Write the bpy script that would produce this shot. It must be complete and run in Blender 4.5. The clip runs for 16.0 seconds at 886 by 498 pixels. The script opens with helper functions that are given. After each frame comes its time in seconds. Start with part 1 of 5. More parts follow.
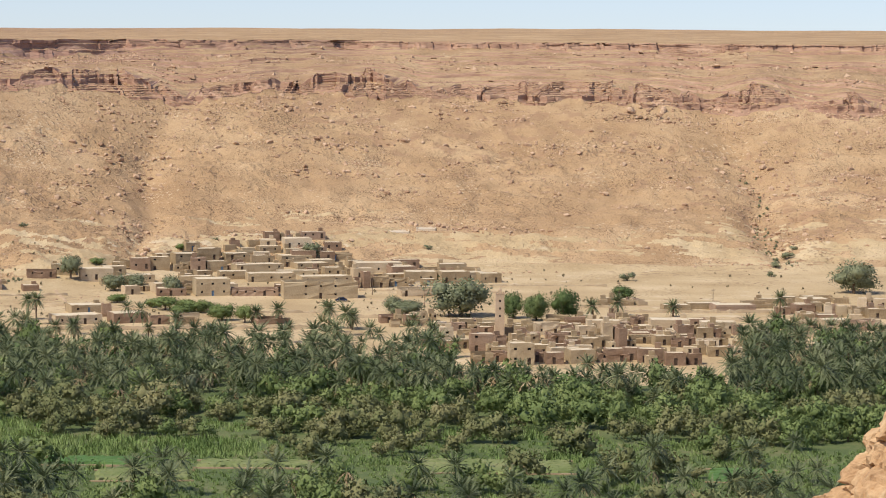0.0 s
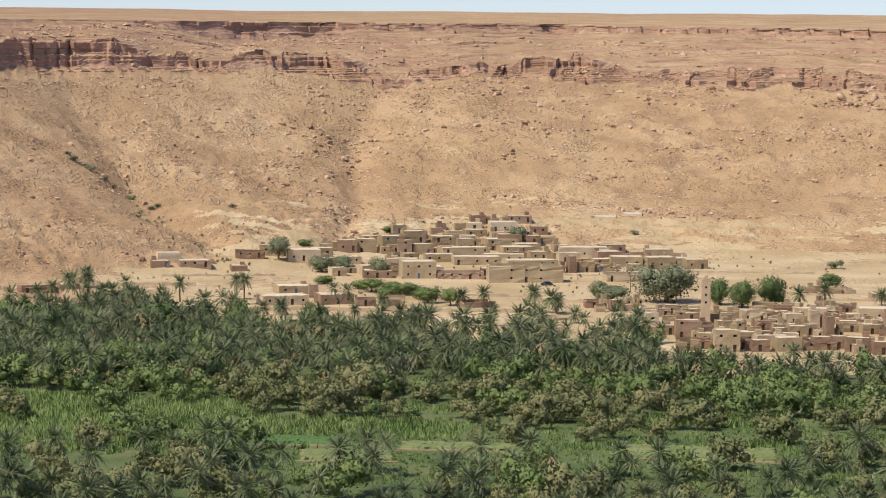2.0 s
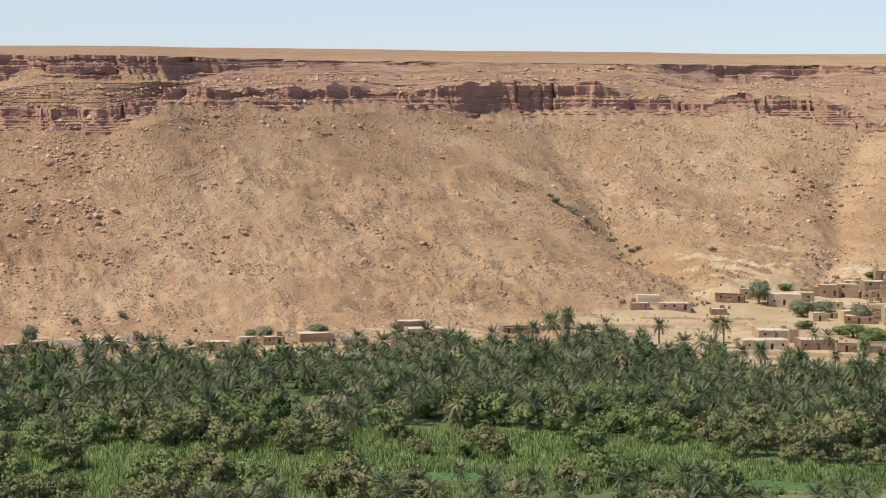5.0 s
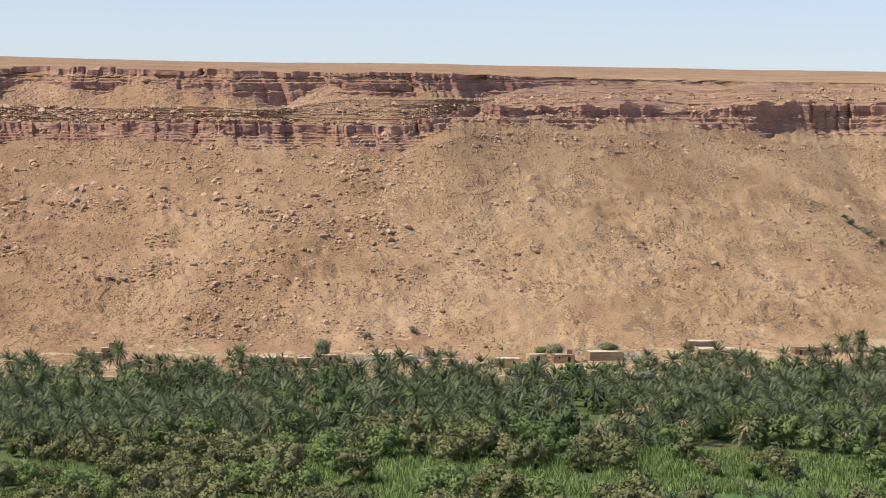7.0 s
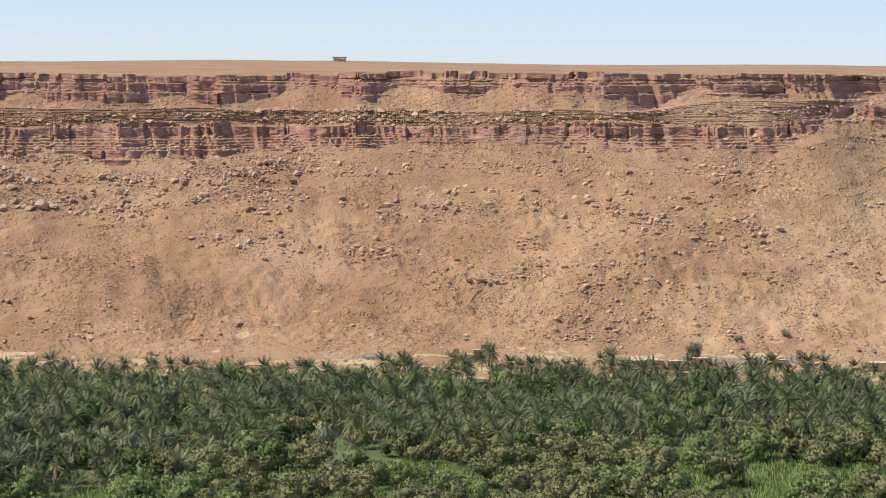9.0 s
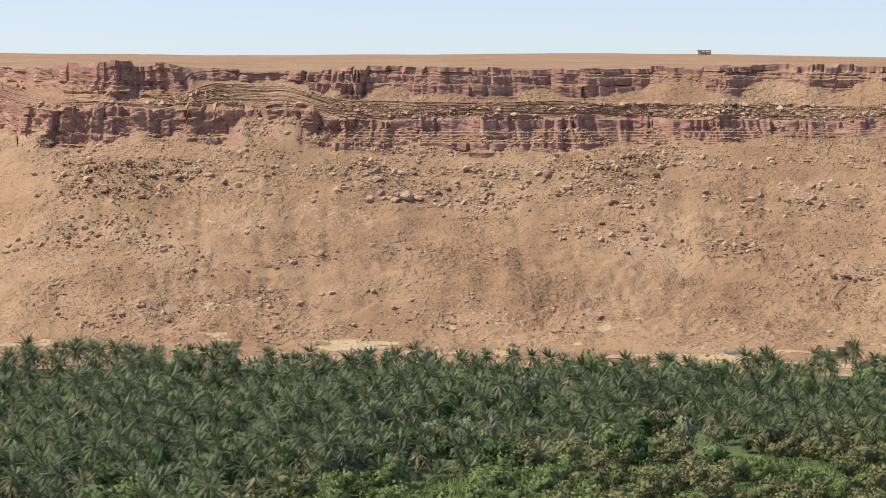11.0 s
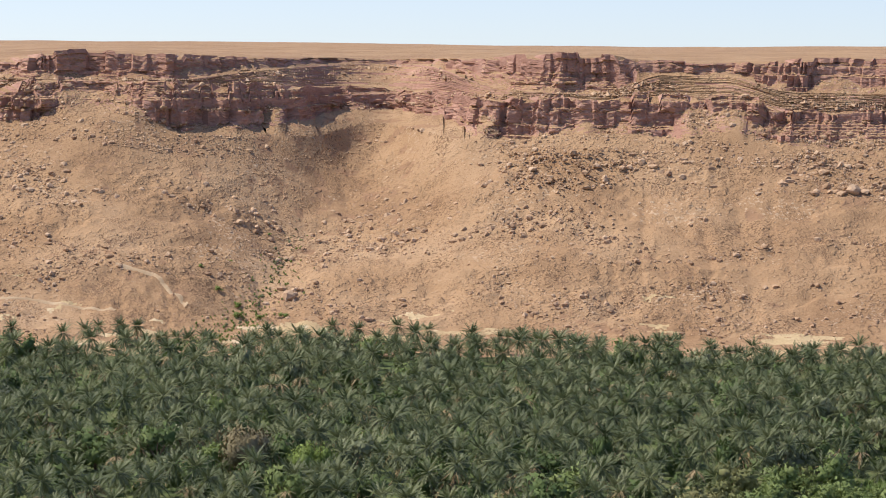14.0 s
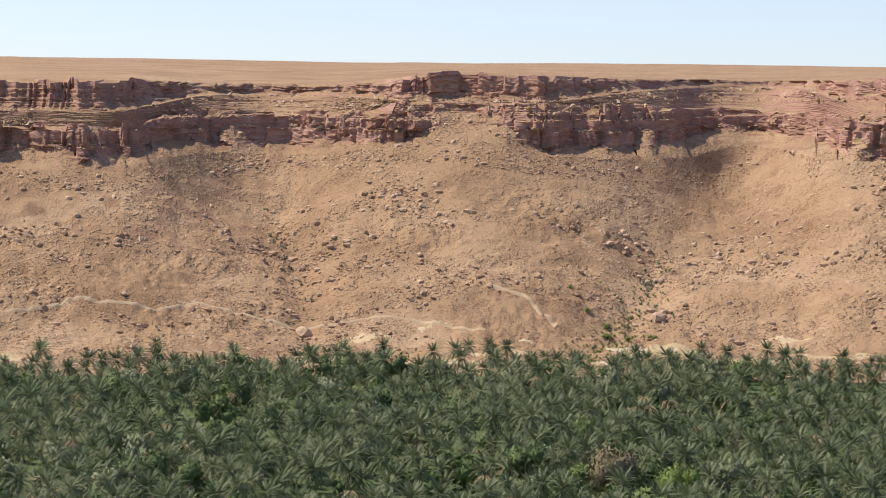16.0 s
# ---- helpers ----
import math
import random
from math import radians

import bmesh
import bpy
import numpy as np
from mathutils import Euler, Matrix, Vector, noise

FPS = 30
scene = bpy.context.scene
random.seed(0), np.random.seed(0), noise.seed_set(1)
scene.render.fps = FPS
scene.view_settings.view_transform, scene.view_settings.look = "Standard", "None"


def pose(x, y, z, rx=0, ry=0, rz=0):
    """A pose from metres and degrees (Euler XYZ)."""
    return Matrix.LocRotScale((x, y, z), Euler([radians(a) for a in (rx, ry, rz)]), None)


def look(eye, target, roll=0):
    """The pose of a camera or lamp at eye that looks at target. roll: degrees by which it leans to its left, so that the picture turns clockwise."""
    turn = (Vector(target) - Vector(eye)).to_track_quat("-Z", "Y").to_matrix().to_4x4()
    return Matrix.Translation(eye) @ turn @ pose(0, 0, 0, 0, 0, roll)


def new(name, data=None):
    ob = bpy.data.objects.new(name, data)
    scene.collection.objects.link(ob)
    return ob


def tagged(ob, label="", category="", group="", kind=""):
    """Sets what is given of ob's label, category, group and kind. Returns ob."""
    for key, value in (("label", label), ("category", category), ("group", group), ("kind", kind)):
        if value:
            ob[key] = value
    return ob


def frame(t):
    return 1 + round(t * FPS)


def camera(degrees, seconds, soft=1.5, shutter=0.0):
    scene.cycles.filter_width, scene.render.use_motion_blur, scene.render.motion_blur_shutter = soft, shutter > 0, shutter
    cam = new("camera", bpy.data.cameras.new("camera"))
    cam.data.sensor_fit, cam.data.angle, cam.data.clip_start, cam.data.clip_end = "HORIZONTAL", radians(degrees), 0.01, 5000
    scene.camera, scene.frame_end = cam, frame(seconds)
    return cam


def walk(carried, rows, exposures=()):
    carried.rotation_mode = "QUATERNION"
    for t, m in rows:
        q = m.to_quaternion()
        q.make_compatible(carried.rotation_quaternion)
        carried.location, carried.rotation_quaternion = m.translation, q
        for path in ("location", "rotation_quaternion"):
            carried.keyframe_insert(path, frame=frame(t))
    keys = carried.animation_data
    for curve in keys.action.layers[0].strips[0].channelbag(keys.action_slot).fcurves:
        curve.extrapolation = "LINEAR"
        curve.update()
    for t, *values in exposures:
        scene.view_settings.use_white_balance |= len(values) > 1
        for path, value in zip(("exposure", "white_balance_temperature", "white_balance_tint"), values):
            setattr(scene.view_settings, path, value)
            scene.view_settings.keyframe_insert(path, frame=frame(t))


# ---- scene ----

EYE = 93.0
cam = camera(19.13, 16.0, soft=1.0)
TURNS = [
    (0.0, 85.234, -0.439, 0.037), (0.5, 85.186, -0.560, 0.473), (1.0, 85.076, -0.524, 2.167),
    (1.5, 84.949, -0.604, 3.102), (2.0, 84.845, -0.728, 4.565), (2.5, 84.853, -0.696, 6.344),
    (3.0, 85.124, -0.558, 8.425), (3.5, 85.256, -0.566, 10.116), (4.0, 85.395, -0.525, 11.770),
    (6.5, 85.949, -0.817, 19.788), (7.0, 85.982, -0.849, 21.401), (7.5, 85.885, -0.809, 23.099),
    (8.0, 85.846, -0.499, 25.028), (8.5, 85.878, -0.252, 27.148), (9.0, 85.958, -0.307, 29.450),
    (9.5, 86.006, -0.186, 31.596), (10.0, 86.041, -0.168, 33.653), (12.5, 85.286, -0.403, 41.823),
    (13.0, 85.340, -0.286, 43.214), (13.5, 85.425, -0.221, 45.169), (14.0, 85.536, -0.345, 47.026),
    (14.5, 85.634, -0.309, 48.716), (15.0, 85.765, -0.450, 50.975), (15.5, 85.862, -0.257, 52.981),
    (16.0, 85.965, -0.266, 55.084),
]
walk(cam, [(t, pose(0, 0, EYE, rx, ry, rz)) for t, rx, ry, rz in TURNS], [(0.0, -0.04), (6.5, -0.02), (8.5, 0.09), (10.0, 0.06), (12.6, 0.14), (16.0, 0.15)])

# ---- daylight: a high sun to the left of the valley ----
SUN_AZ, SUN_EL = 128.0, 55.0
world = bpy.data.worlds.new("sky")
scene.world = world
world.use_nodes = True
wn = world.node_tree
sky = wn.nodes.new("ShaderNodeTexSky")
sky.sky_type, sky.sun_disc = "NISHITA", False
sky.sun_elevation, sky.sun_rotation = radians(SUN_EL), radians(360 - SUN_AZ)
sky.altitude, sky.dust_density, sky.air_density, sky.ozone_density = 900.0, 1.6, 1.0, 2.0
# the haze lifts the deeper blue off the horizon: look the sky up a little higher
way = wn.nodes.new("ShaderNodeTexCoord")
lift = wn.nodes.new("ShaderNodeVectorMath")
lift.operation, lift.inputs[1].default_value = "ADD", (0.0, 0.0, 0.055)
wn.links.new(way.outputs["Generated"], lift.inputs[0])
wn.links.new(lift.outputs[0], sky.inputs[0])
tone = wn.nodes.new("ShaderNodeMix")
tone.data_type, tone.blend_type, tone.inputs[0].default_value, tone.inputs[7].default_value = "RGBA", "MULTIPLY", 1.0, (1.06, 0.97, 1.02, 1)
wn.links.new(sky.outputs[0], tone.inputs[6])
wn.links.new(tone.outputs[2], wn.nodes["Background"].inputs[0])
wn.nodes["Background"].inputs[1].default_value = 0.155
sun = new("sun", bpy.data.lights.new("sun", "SUN"))
sun.data.energy, sun.data.angle, sun.data.color = 4.6, radians(0.53), (1.0, 0.92, 0.78)
sa, se = radians(SUN_AZ), radians(SUN_EL)
sun.matrix_world = look((0, 0, 0), (math.sin(sa) * math.cos(se), -math.cos(sa) * math.cos(se), -math.sin(se)))


# ---- materials ----
def material(name, stops, scale, rough=0.9, bump=0.3, fine=6.0, detail=8.0, spread=0.0, stretch=(1, 1, 1), speck=None, leafy=0.0, drift=None, pebbles=None):
    """A procedural surface: colours along a coarse noise mixed with a fine one, and relief. scale: metres of the coarse variation."""
    m = bpy.data.materials.new(name)
    m.use_nodes = True
    t = m.node_tree
    n, l = t.nodes, t.links
    b = n["Principled BSDF"]
    b.inputs["Roughness"].default_value = rough
    b.inputs["Specular IOR Level"].default_value = 0.2
    geo = n.new("ShaderNodeNewGeometry")
    mp = n.new("ShaderNodeMapping")
    mp.inputs["Scale"].default_value = stretch
    l.new(geo.outputs["Position"], mp.inputs["Vector"])
    a, c = n.new("ShaderNodeTexNoise"), n.new("ShaderNodeTexNoise")
    a.inputs["Scale"].default_value, a.inputs["Detail"].default_value = 1 / scale, detail
    c.inputs["Scale"].default_value, c.inputs["Detail"].default_value = fine / scale, 4.0
    for q in (a, c):
        l.new(mp.outputs[0], q.inputs["Vector"])
    mix = n.new("ShaderNodeMath")
    mix.operation = "MULTIPLY_ADD"
    mix.inputs[1].default_value = 0.35
    l.new(c.outputs[0], mix.inputs[0])
    s = n.new("ShaderNodeMath")
    s.operation = "MULTIPLY_ADD"
    s.inputs[1].default_value, s.inputs[2].default_value = 0.65, 0.0
    l.new(a.outputs[0], s.inputs[0])
    l.new(s.outputs[0], mix.inputs[2])
    last = mix.outputs[0]
    if spread:
        info = n.new("ShaderNodeNewGeometry")
        k = n.new("ShaderNodeMath")
        k.operation = "MULTIPLY_ADD"
        k.inputs[1].default_value = spread
        l.new(info.outputs["Random Per Island"], k.inputs[0])
        k2 = n.new("ShaderNodeMath")
        k2.operation = "SUBTRACT"
        k2.inputs[1].default_value = spread / 2
        l.new(last, k2.inputs[0])
        l.new(k2.outputs[0], k.inputs[2])
        last = k.outputs[0]
    ramp = n.new("ShaderNodeValToRGB")
    e = ramp.color_ramp.elements
    lo, hi = 0.32, 0.68
    e[0].position, e[0].color = lo, (*stops[0], 1)
    e[1].position, e[1].color = hi, (*stops[-1], 1)
    for i, col in enumerate(stops[1:-1]):
        q = e.new(lo + (hi - lo) * (i + 1) / (len(stops) - 1))
        q.color = (*col, 1)
    l.new(last, ramp.inputs[0])
    colour = ramp.outputs[0]
    for size, reach, tint in speck or ():
        bits = n.new("ShaderNodeTexNoise")
        bits.inputs["Scale"].default_value, bits.inputs["Detail"].default_value = 1 / size, 4.0
        l.new(geo.outputs["Position"], bits.inputs["Vector"])
        thin = n.new("ShaderNodeTexNoise")
        thin.inputs["Scale"].default_value, thin.inputs["Detail"].default_value = 1 / (size * 22), 6.0
        l.new(geo.outputs["Position"], thin.inputs["Vector"])
        cut = n.new("ShaderNodeMapRange")
        cut.inputs[1].default_value, cut.inputs[2].default_value, cut.inputs[3].default_value, cut.inputs[4].default_value = 0.38, 0.64, 0.80, reach
        l.new(thin.outputs[0], cut.inputs[0])
        over = n.new("ShaderNodeMath")
        over.operation = "SUBTRACT"
        l.new(bits.outputs[0], over.inputs[0])
        l.new(cut.outputs[0], over.inputs[1])
        lt = n.new("ShaderNodeMapRange")
        lt.interpolation_type = "SMOOTHSTEP"
        lt.inputs[1].default_value, lt.inputs[2].default_value, lt.inputs[4].default_value = -0.03, 0.07, 0.9
        l.new(over.outputs[0], lt.inputs[0])
        mx = n.new("ShaderNodeMix")
        mx.data_type = "RGBA"
        mx.inputs[7].default_value = (*tint, 1)
        l.new(lt.outputs[0], mx.inputs[0])
        l.new(colour, mx.inputs[6])
        colour = mx.outputs[2]
    if drift:
        # a tint, darker and pinker, is multiplied in along the valley, towards -x
        sep, mr, tn = n.new("ShaderNodeSeparateXYZ"), n.new("ShaderNodeMapRange"), n.new("ShaderNodeMix")
        l.new(geo.outputs["Position"], sep.inputs[0])
        mr.inputs[1].default_value, mr.inputs[2].default_value = drift[1:]
        l.new(sep.outputs[0], mr.inputs[0])
        tn.data_type, tn.blend_type = "RGBA", "MULTIPLY"
        tn.inputs[7].default_value = (*drift[0], 1)
        l.new(mr.outputs[0], tn.inputs[0])
        l.new(colour, tn.inputs[6])
        colour = tn.outputs[2]
    l.new(colour, b.inputs["Base Color"])
    if leafy:
        tr, ms = n.new("ShaderNodeBsdfTranslucent"), n.new("ShaderNodeMixShader")
        l.new(colour, tr.inputs[0])
        ms.inputs[0].default_value = leafy
        l.new(b.outputs[0], ms.inputs[1])
        l.new(tr.outputs[0], ms.inputs[2])
        l.new(ms.outputs[0], n["Material Output"].inputs[0])
    if pebbles:
        # stones standing out of the ground, thick in some places and thin in others
        total = None
        for size, high in pebbles:
            bits, where, up, keep, mul = (n.new("ShaderNodeTexNoise"), n.new("ShaderNodeTexNoise"), n.new("ShaderNodeMapRange"), n.new("ShaderNodeMapRange"), n.new("ShaderNodeMath"))
            bits.inputs["Scale"].default_value, bits.inputs["Detail"].default_value = 1 / size, 2.0
            where.inputs["Scale"].default_value, where.inputs["Detail"].default_value = 1 / (size * 16), 5.0
            for q in (bits, where):
                l.new(geo.outputs["Position"], q.inputs["Vector"])
            up.interpolation_type = "SMOOTHSTEP"
            up.inputs[1].default_value, up.inputs[2].default_value, up.inputs[4].default_value = 0.50, 0.70, high
            keep.inputs[1].default_value, keep.inputs[2].default_value, keep.inputs[3].default_value = 0.36, 0.58, 0.08
            l.new(bits.outputs[0], up.inputs[0])
            l.new(where.outputs[0], keep.inputs[0])
            mul.operation = "MULTIPLY"
            l.new(up.outputs[0], mul.inputs[0])
            l.new(keep.outputs[0], mul.inputs[1])
            if total is None:
                total = mul.outputs[0]
            else:
                add = n.new("ShaderNodeMath")
                l.new(total, add.inputs[0])
                l.new(mul.outputs[0], add.inputs[1])
                total = add.outputs[0]
        bp = n.new("ShaderNodeBump")
        bp.inputs["Strength"].default_value, bp.inputs["Distance"].default_value = 1.0, 1.0
        l.new(total, bp.inputs["Height"])
        l.new(bp.outputs[0], b.inputs["Normal"])
    elif bump:
        bp = n.new("ShaderNodeBump")
        bp.inputs["Strength"].default_value, bp.inputs["Distance"].default_value = bump, scale / fine * 0.5
        l.new(c.outputs[0], bp.inputs["Height"])
        l.new(bp.outputs[0], b.inputs["Normal"])
    return m


# specks in the sand's colour: stones, the dark ones also painting their small shadows
STONES_AND_SHADOWS = ((0.9, 0.52, (0.20, 0.125, 0.07)), (2.2, 0.56, (0.33, 0.215, 0.125)), (1.3, 0.57, (0.56, 0.43, 0.28)), (0.55, 0.52, (0.24, 0.15, 0.085)), (9.0, 0.52, (0.355, 0.225, 0.13)))
SAND = material("stony_sand", [(0.305, 0.19, 0.10), (0.43, 0.287, 0.156), (0.53, 0.377, 0.22)], 38.0, 0.95, 0.7, 60.0, 14.0, speck=STONES_AND_SHADOWS, drift=((0.86, 0.815, 0.845), -150.0, -450.0), pebbles=((0.8, 0.22), (2.0, 0.48), (0.3, 0.06)))
CLIFF = material("layered_rock", [(0.25, 0.146, 0.097), (0.365, 0.224, 0.15), (0.49, 0.333, 0.228)], 8.0, 0.9, 0.8, 7.0, 12.0, stretch=(0.5, 0.5, 1.6), drift=((0.98, 0.90, 1.0), -100.0, -330.0))
BOULDER = material("boulder_rock", [(0.31, 0.196, 0.12), (0.43, 0.285, 0.18), (0.54, 0.38, 0.255)], 6.0, 0.9, 0.5, 8.0, 8.0, 0.35)
SHALE = material("grey_shale", [(0.20, 0.175, 0.145), (0.28, 0.24, 0.195), (0.36, 0.31, 0.25)], 5.0, 0.9, 0.4, 8.0, 8.0, 0.4)
OUTCROP = material("orange_outcrop", [(0.29, 0.165, 0.08), (0.46, 0.295, 0.155), (0.59, 0.43, 0.255)], 0.8, 0.9, 1.0, 9.0, 14.0)
SOIL = material("oasis_soil", [(0.06, 0.09, 0.033), (0.10, 0.132, 0.048), (0.17, 0.167, 0.08)], 14.0, 0.95, 0.4, 12.0)
TRACK = material("track_dust", [(0.38, 0.268, 0.162), (0.45, 0.325, 0.205), (0.51, 0.385, 0.255)], 6.0, 0.95, 0.3, 10.0)
PLAIN = material("pale_dust", [(0.37, 0.265, 0.142), (0.47, 0.352, 0.20), (0.575, 0.45, 0.28)], 30.0, 0.95, 0.3, 40.0, 10.0, speck=((1.6, 0.56, (0.26, 0.175, 0.10)), (4.0, 0.54, (0.33, 0.235, 0.135)), (7.0, 0.55, (0.56, 0.45, 0.30))), pebbles=((0.8, 0.14), (2.2, 0.3)))
FROND = material("palm_frond", [(0.045, 0.066, 0.030), (0.122, 0.147, 0.068), (0.255, 0.270, 0.138)], 10.0, 0.5, 0.0, 3.0, 2.0, 0.08, leafy=0.2)
STRAW = material("dry_frond", [(0.20, 0.14, 0.08), (0.30, 0.22, 0.12), (0.40, 0.31, 0.18)], 5.0, 0.8, 0.0, 5.0, 3.0, 0.3)
BARK = material("palm_bark", [(0.10, 0.07, 0.045), (0.17, 0.12, 0.08), (0.24, 0.18, 0.12)], 1.0, 0.9, 0.5, 4.0)
SHRUB = material("shrub_leaf", [(0.065, 0.10, 0.035), (0.11, 0.16, 0.055), (0.17, 0.21, 0.08)], 14.0, 0.7, 0.0, 5.0, 3.0, 0.08, leafy=0.2)
LEAFY = material("broad_leaf", [(0.115, 0.165, 0.055), (0.18, 0.235, 0.08), (0.255, 0.30, 0.11)], 8.0, 0.6, 0.0, 5.0, 3.0, 0.08, leafy=0.25)
FRESH = material("fresh_leaf", [(0.13, 0.185, 0.045), (0.20, 0.27, 0.07), (0.28, 0.345, 0.105)], 8.0, 0.6, 0.0, 5.0, 3.0, 0.08, leafy=0.25)
OLIVE = material("olive_leaf", [(0.15, 0.17, 0.09), (0.225, 0.245, 0.14), (0.305, 0.315, 0.19)], 8.0, 0.6, 0.0, 5.0, 3.0, 0.08, leafy=0.2)
TAMARISK = material("tamarisk_leaf", [(0.125, 0.148, 0.058), (0.205, 0.212, 0.092), (0.29, 0.265, 0.13)], 15.0, 0.8, 0.0, 3.0, 2.0, 0.06, leafy=0.2)
REED = material("reed_leaf", [(0.15, 0.24, 0.07), (0.23, 0.325, 0.105), (0.31, 0.39, 0.155)], 16.0, 0.6, 0.0, 5.0, 3.0, 0.3, leafy=0.3)
DRY_SCRUB = material("dry_scrub", [(0.15, 0.125, 0.07), (0.21, 0.175, 0.10), (0.27, 0.23, 0.14)], 6.0, 0.9, 0.0, 5.0, 3.0, 0.2)
CROP = material("green_crop", [(0.055, 0.115, 0.03), (0.08, 0.155, 0.042), (0.12, 0.19, 0.06)], 9.0, 0.8, 0.5, 20.0)
STUBBLE = material("stubble", [(0.11, 0.15, 0.045), (0.17, 0.20, 0.075), (0.25, 0.24, 0.115)], 8.0, 0.9, 0.5, 20.0)
MUD = material("mud_plaster", [(0.27, 0.195, 0.112), (0.355, 0.268, 0.16), (0.445, 0.35, 0.22)], 5.0, 0.95, 0.4, 10.0, 8.0, 0.35)
MUD_PALE = material("pale_mud", [(0.42, 0.32, 0.205), (0.50, 0.395, 0.26), (0.59, 0.48, 0.335)], 5.0, 0.95, 0.4, 10.0, 8.0, 0.35)
MUD_RED = material("red_mud", [(0.215, 0.14, 0.09), (0.285, 0.19, 0.125), (0.36, 0.255, 0.175)], 5.0, 0.95, 0.4, 10.0, 8.0, 0.35)
ROOF = material("packed_earth_roof", [(0.50, 0.405, 0.27), (0.59, 0.495, 0.345), (0.67, 0.58, 0.43)], 4.0, 0.95, 0.3, 8.0)
MINARET = material("pink_plaster", [(0.44, 0.315, 0.205), (0.50, 0.37, 0.245), (0.55, 0.42, 0.29)], 3.0, 0.9, 0.3, 8.0)
PALE_LIME = material("lime_plaster", [(0.52, 0.42, 0.29), (0.60, 0.50, 0.37), (0.67, 0.58, 0.45)], 3.0, 0.9, 0.2, 8.0)
DARK_WOOD = material("dark_wood", [(0.05, 0.035, 0.025), (0.08, 0.055, 0.04), (0.11, 0.08, 0.055)], 0.6, 0.7, 0.2, 6.0)
BLUE_PAINT = material("blue_paint", [(0.10, 0.17, 0.26), (0.13, 0.21, 0.31), (0.17, 0.25, 0.35)], 0.8, 0.6, 0.1, 6.0)
DARK_GLASS = material("dark_glass", [(0.012, 0.013, 0.015), (0.018, 0.019, 0.021), (0.025, 0.026, 0.028)], 1.0, 0.15, 0.0)
CAR_BLUE = material("car_paint", [(0.02, 0.03, 0.06), (0.025, 0.038, 0.075), (0.03, 0.045, 0.09)], 1.0, 0.25, 0.0)
RUBBER = material("tyre_rubber", [(0.015, 0.015, 0.015), (0.02, 0.02, 0.02), (0.03, 0.03, 0.03)], 0.3, 0.8, 0.2)
METAL = material("dull_metal", [(0.35, 0.35, 0.36), (0.42, 0.42, 0.43), (0.5, 0.5, 0.51)], 0.3, 0.4, 0.0)


# ---- landform: one sheet round the viewpoint, laid out by azimuth and distance ----
def hash1(i, seed):
    h = np.sin(i * 127.1 + seed * 311.7) * 43758.5453
    return h - np.floor(h)


def hash2(i, j, seed):
    h = np.sin(i * 127.1 + j * 269.5 + seed * 74.7) * 43758.5453
    return h - np.floor(h)


def vnoise(x, y, seed=0):
    ix, iy = np.floor(x), np.floor(y)
    fx, fy = x - ix, y - iy
    fx, fy = fx * fx * (3 - 2 * fx), fy * fy * (3 - 2 * fy)
    a, b = hash2(ix, iy, seed), hash2(ix + 1, iy, seed)
    c, d = hash2(ix, iy + 1, seed), hash2(ix + 1, iy + 1, seed)
    return (a + (b - a) * fx) * (1 - fy) + (c + (d - c) * fx) * fy - 0.5


def fbm(x, y, octaves=4, seed=0, gain=0.5):
    total, amp = 0.0, 1.0
    for k in range(octaves):
        total = total + amp * vnoise(x, y, seed + k)
        x, y, amp = x * 2.03 + 11.3, y * 2.03 + 5.7, amp * gain
    return total


# azimuth of the sections of the escarpment; in each, the angle below the eye (in 1/4651 of the distance) of the
# lower cliff's foot and lip and of the upper cliff's foot and lip
AZ = [-20, -9.5, -7, -6.2, -4.2, -1, 1.5, 4, 6, 8, 9.6, 10.6, 12.4, 14.3, 15.4, 16.6, 19, 20.6, 21.2, 22.4,
      24.0, 24.6, 26, 29.6, 33.5, 35.9, 37.5, 38.6, 39.6, 40.6, 41.4, 42.8, 43.2, 45.7, 46.3, 47.2, 49.5, 51.1, 52.6, 54.7, 56.1, 56.7,
      57.8, 60.3, 61.4, 62.3, 64.5, 75]
BASE_D = [145, 145, 135, 146, 126, 126, 118, 114, 130, 107, 116, 112, 110, 114, 102, 98, 112, 100, 105, 162,
          156, 154, 150, 143, 155, 180, 185, 182, 180, 150, 158, 162, 160, 165, 160, 122, 122, 152, 152, 110, 138, 140,
          155, 137, 145, 185, 170, 170]
LIP_D = [93, 93, 92, 90, 88, 86, 82, 82, 88, 74, 74, 70, 58, 58, 78, 64, 70, 74, 85, 108,
         106, 106, 105, 110, 108, 112, 112, 112, 112, 95, 95, 96, 96, 98, 95, 85, 74, 76, 70, 66, 70, 95,
         88, 85, 100, 118, 110, 110]
UPPER_D = [34, 34, 36, 38, 34, 36, 33, 35, 36, 50, 54, 30, 28, 28, 28, 28, 36, 58, 60, 60,
           62, 80, 80, 80, 80, 80, 80, 80, 80, 52, 50, 50, 84, 84, 66, 37, 36, 46, 66, 62, 66, 60,
           52, 52, 72, 88, 82, 80]
TOP_D = [22, 22, 22, 22, 21, 21, 21, 21, 21, 22, 22, 22, 22, 22, 22, 22, 20, 18, 18, 17,
         17, 17, 16, 16, 24, 25, 24, 23, 24, 32, 30, 28, 19, 22, 28, 30, 28, 27, 26, 17, 24, 36,
         42, 40, 34, 30, 34, 34]
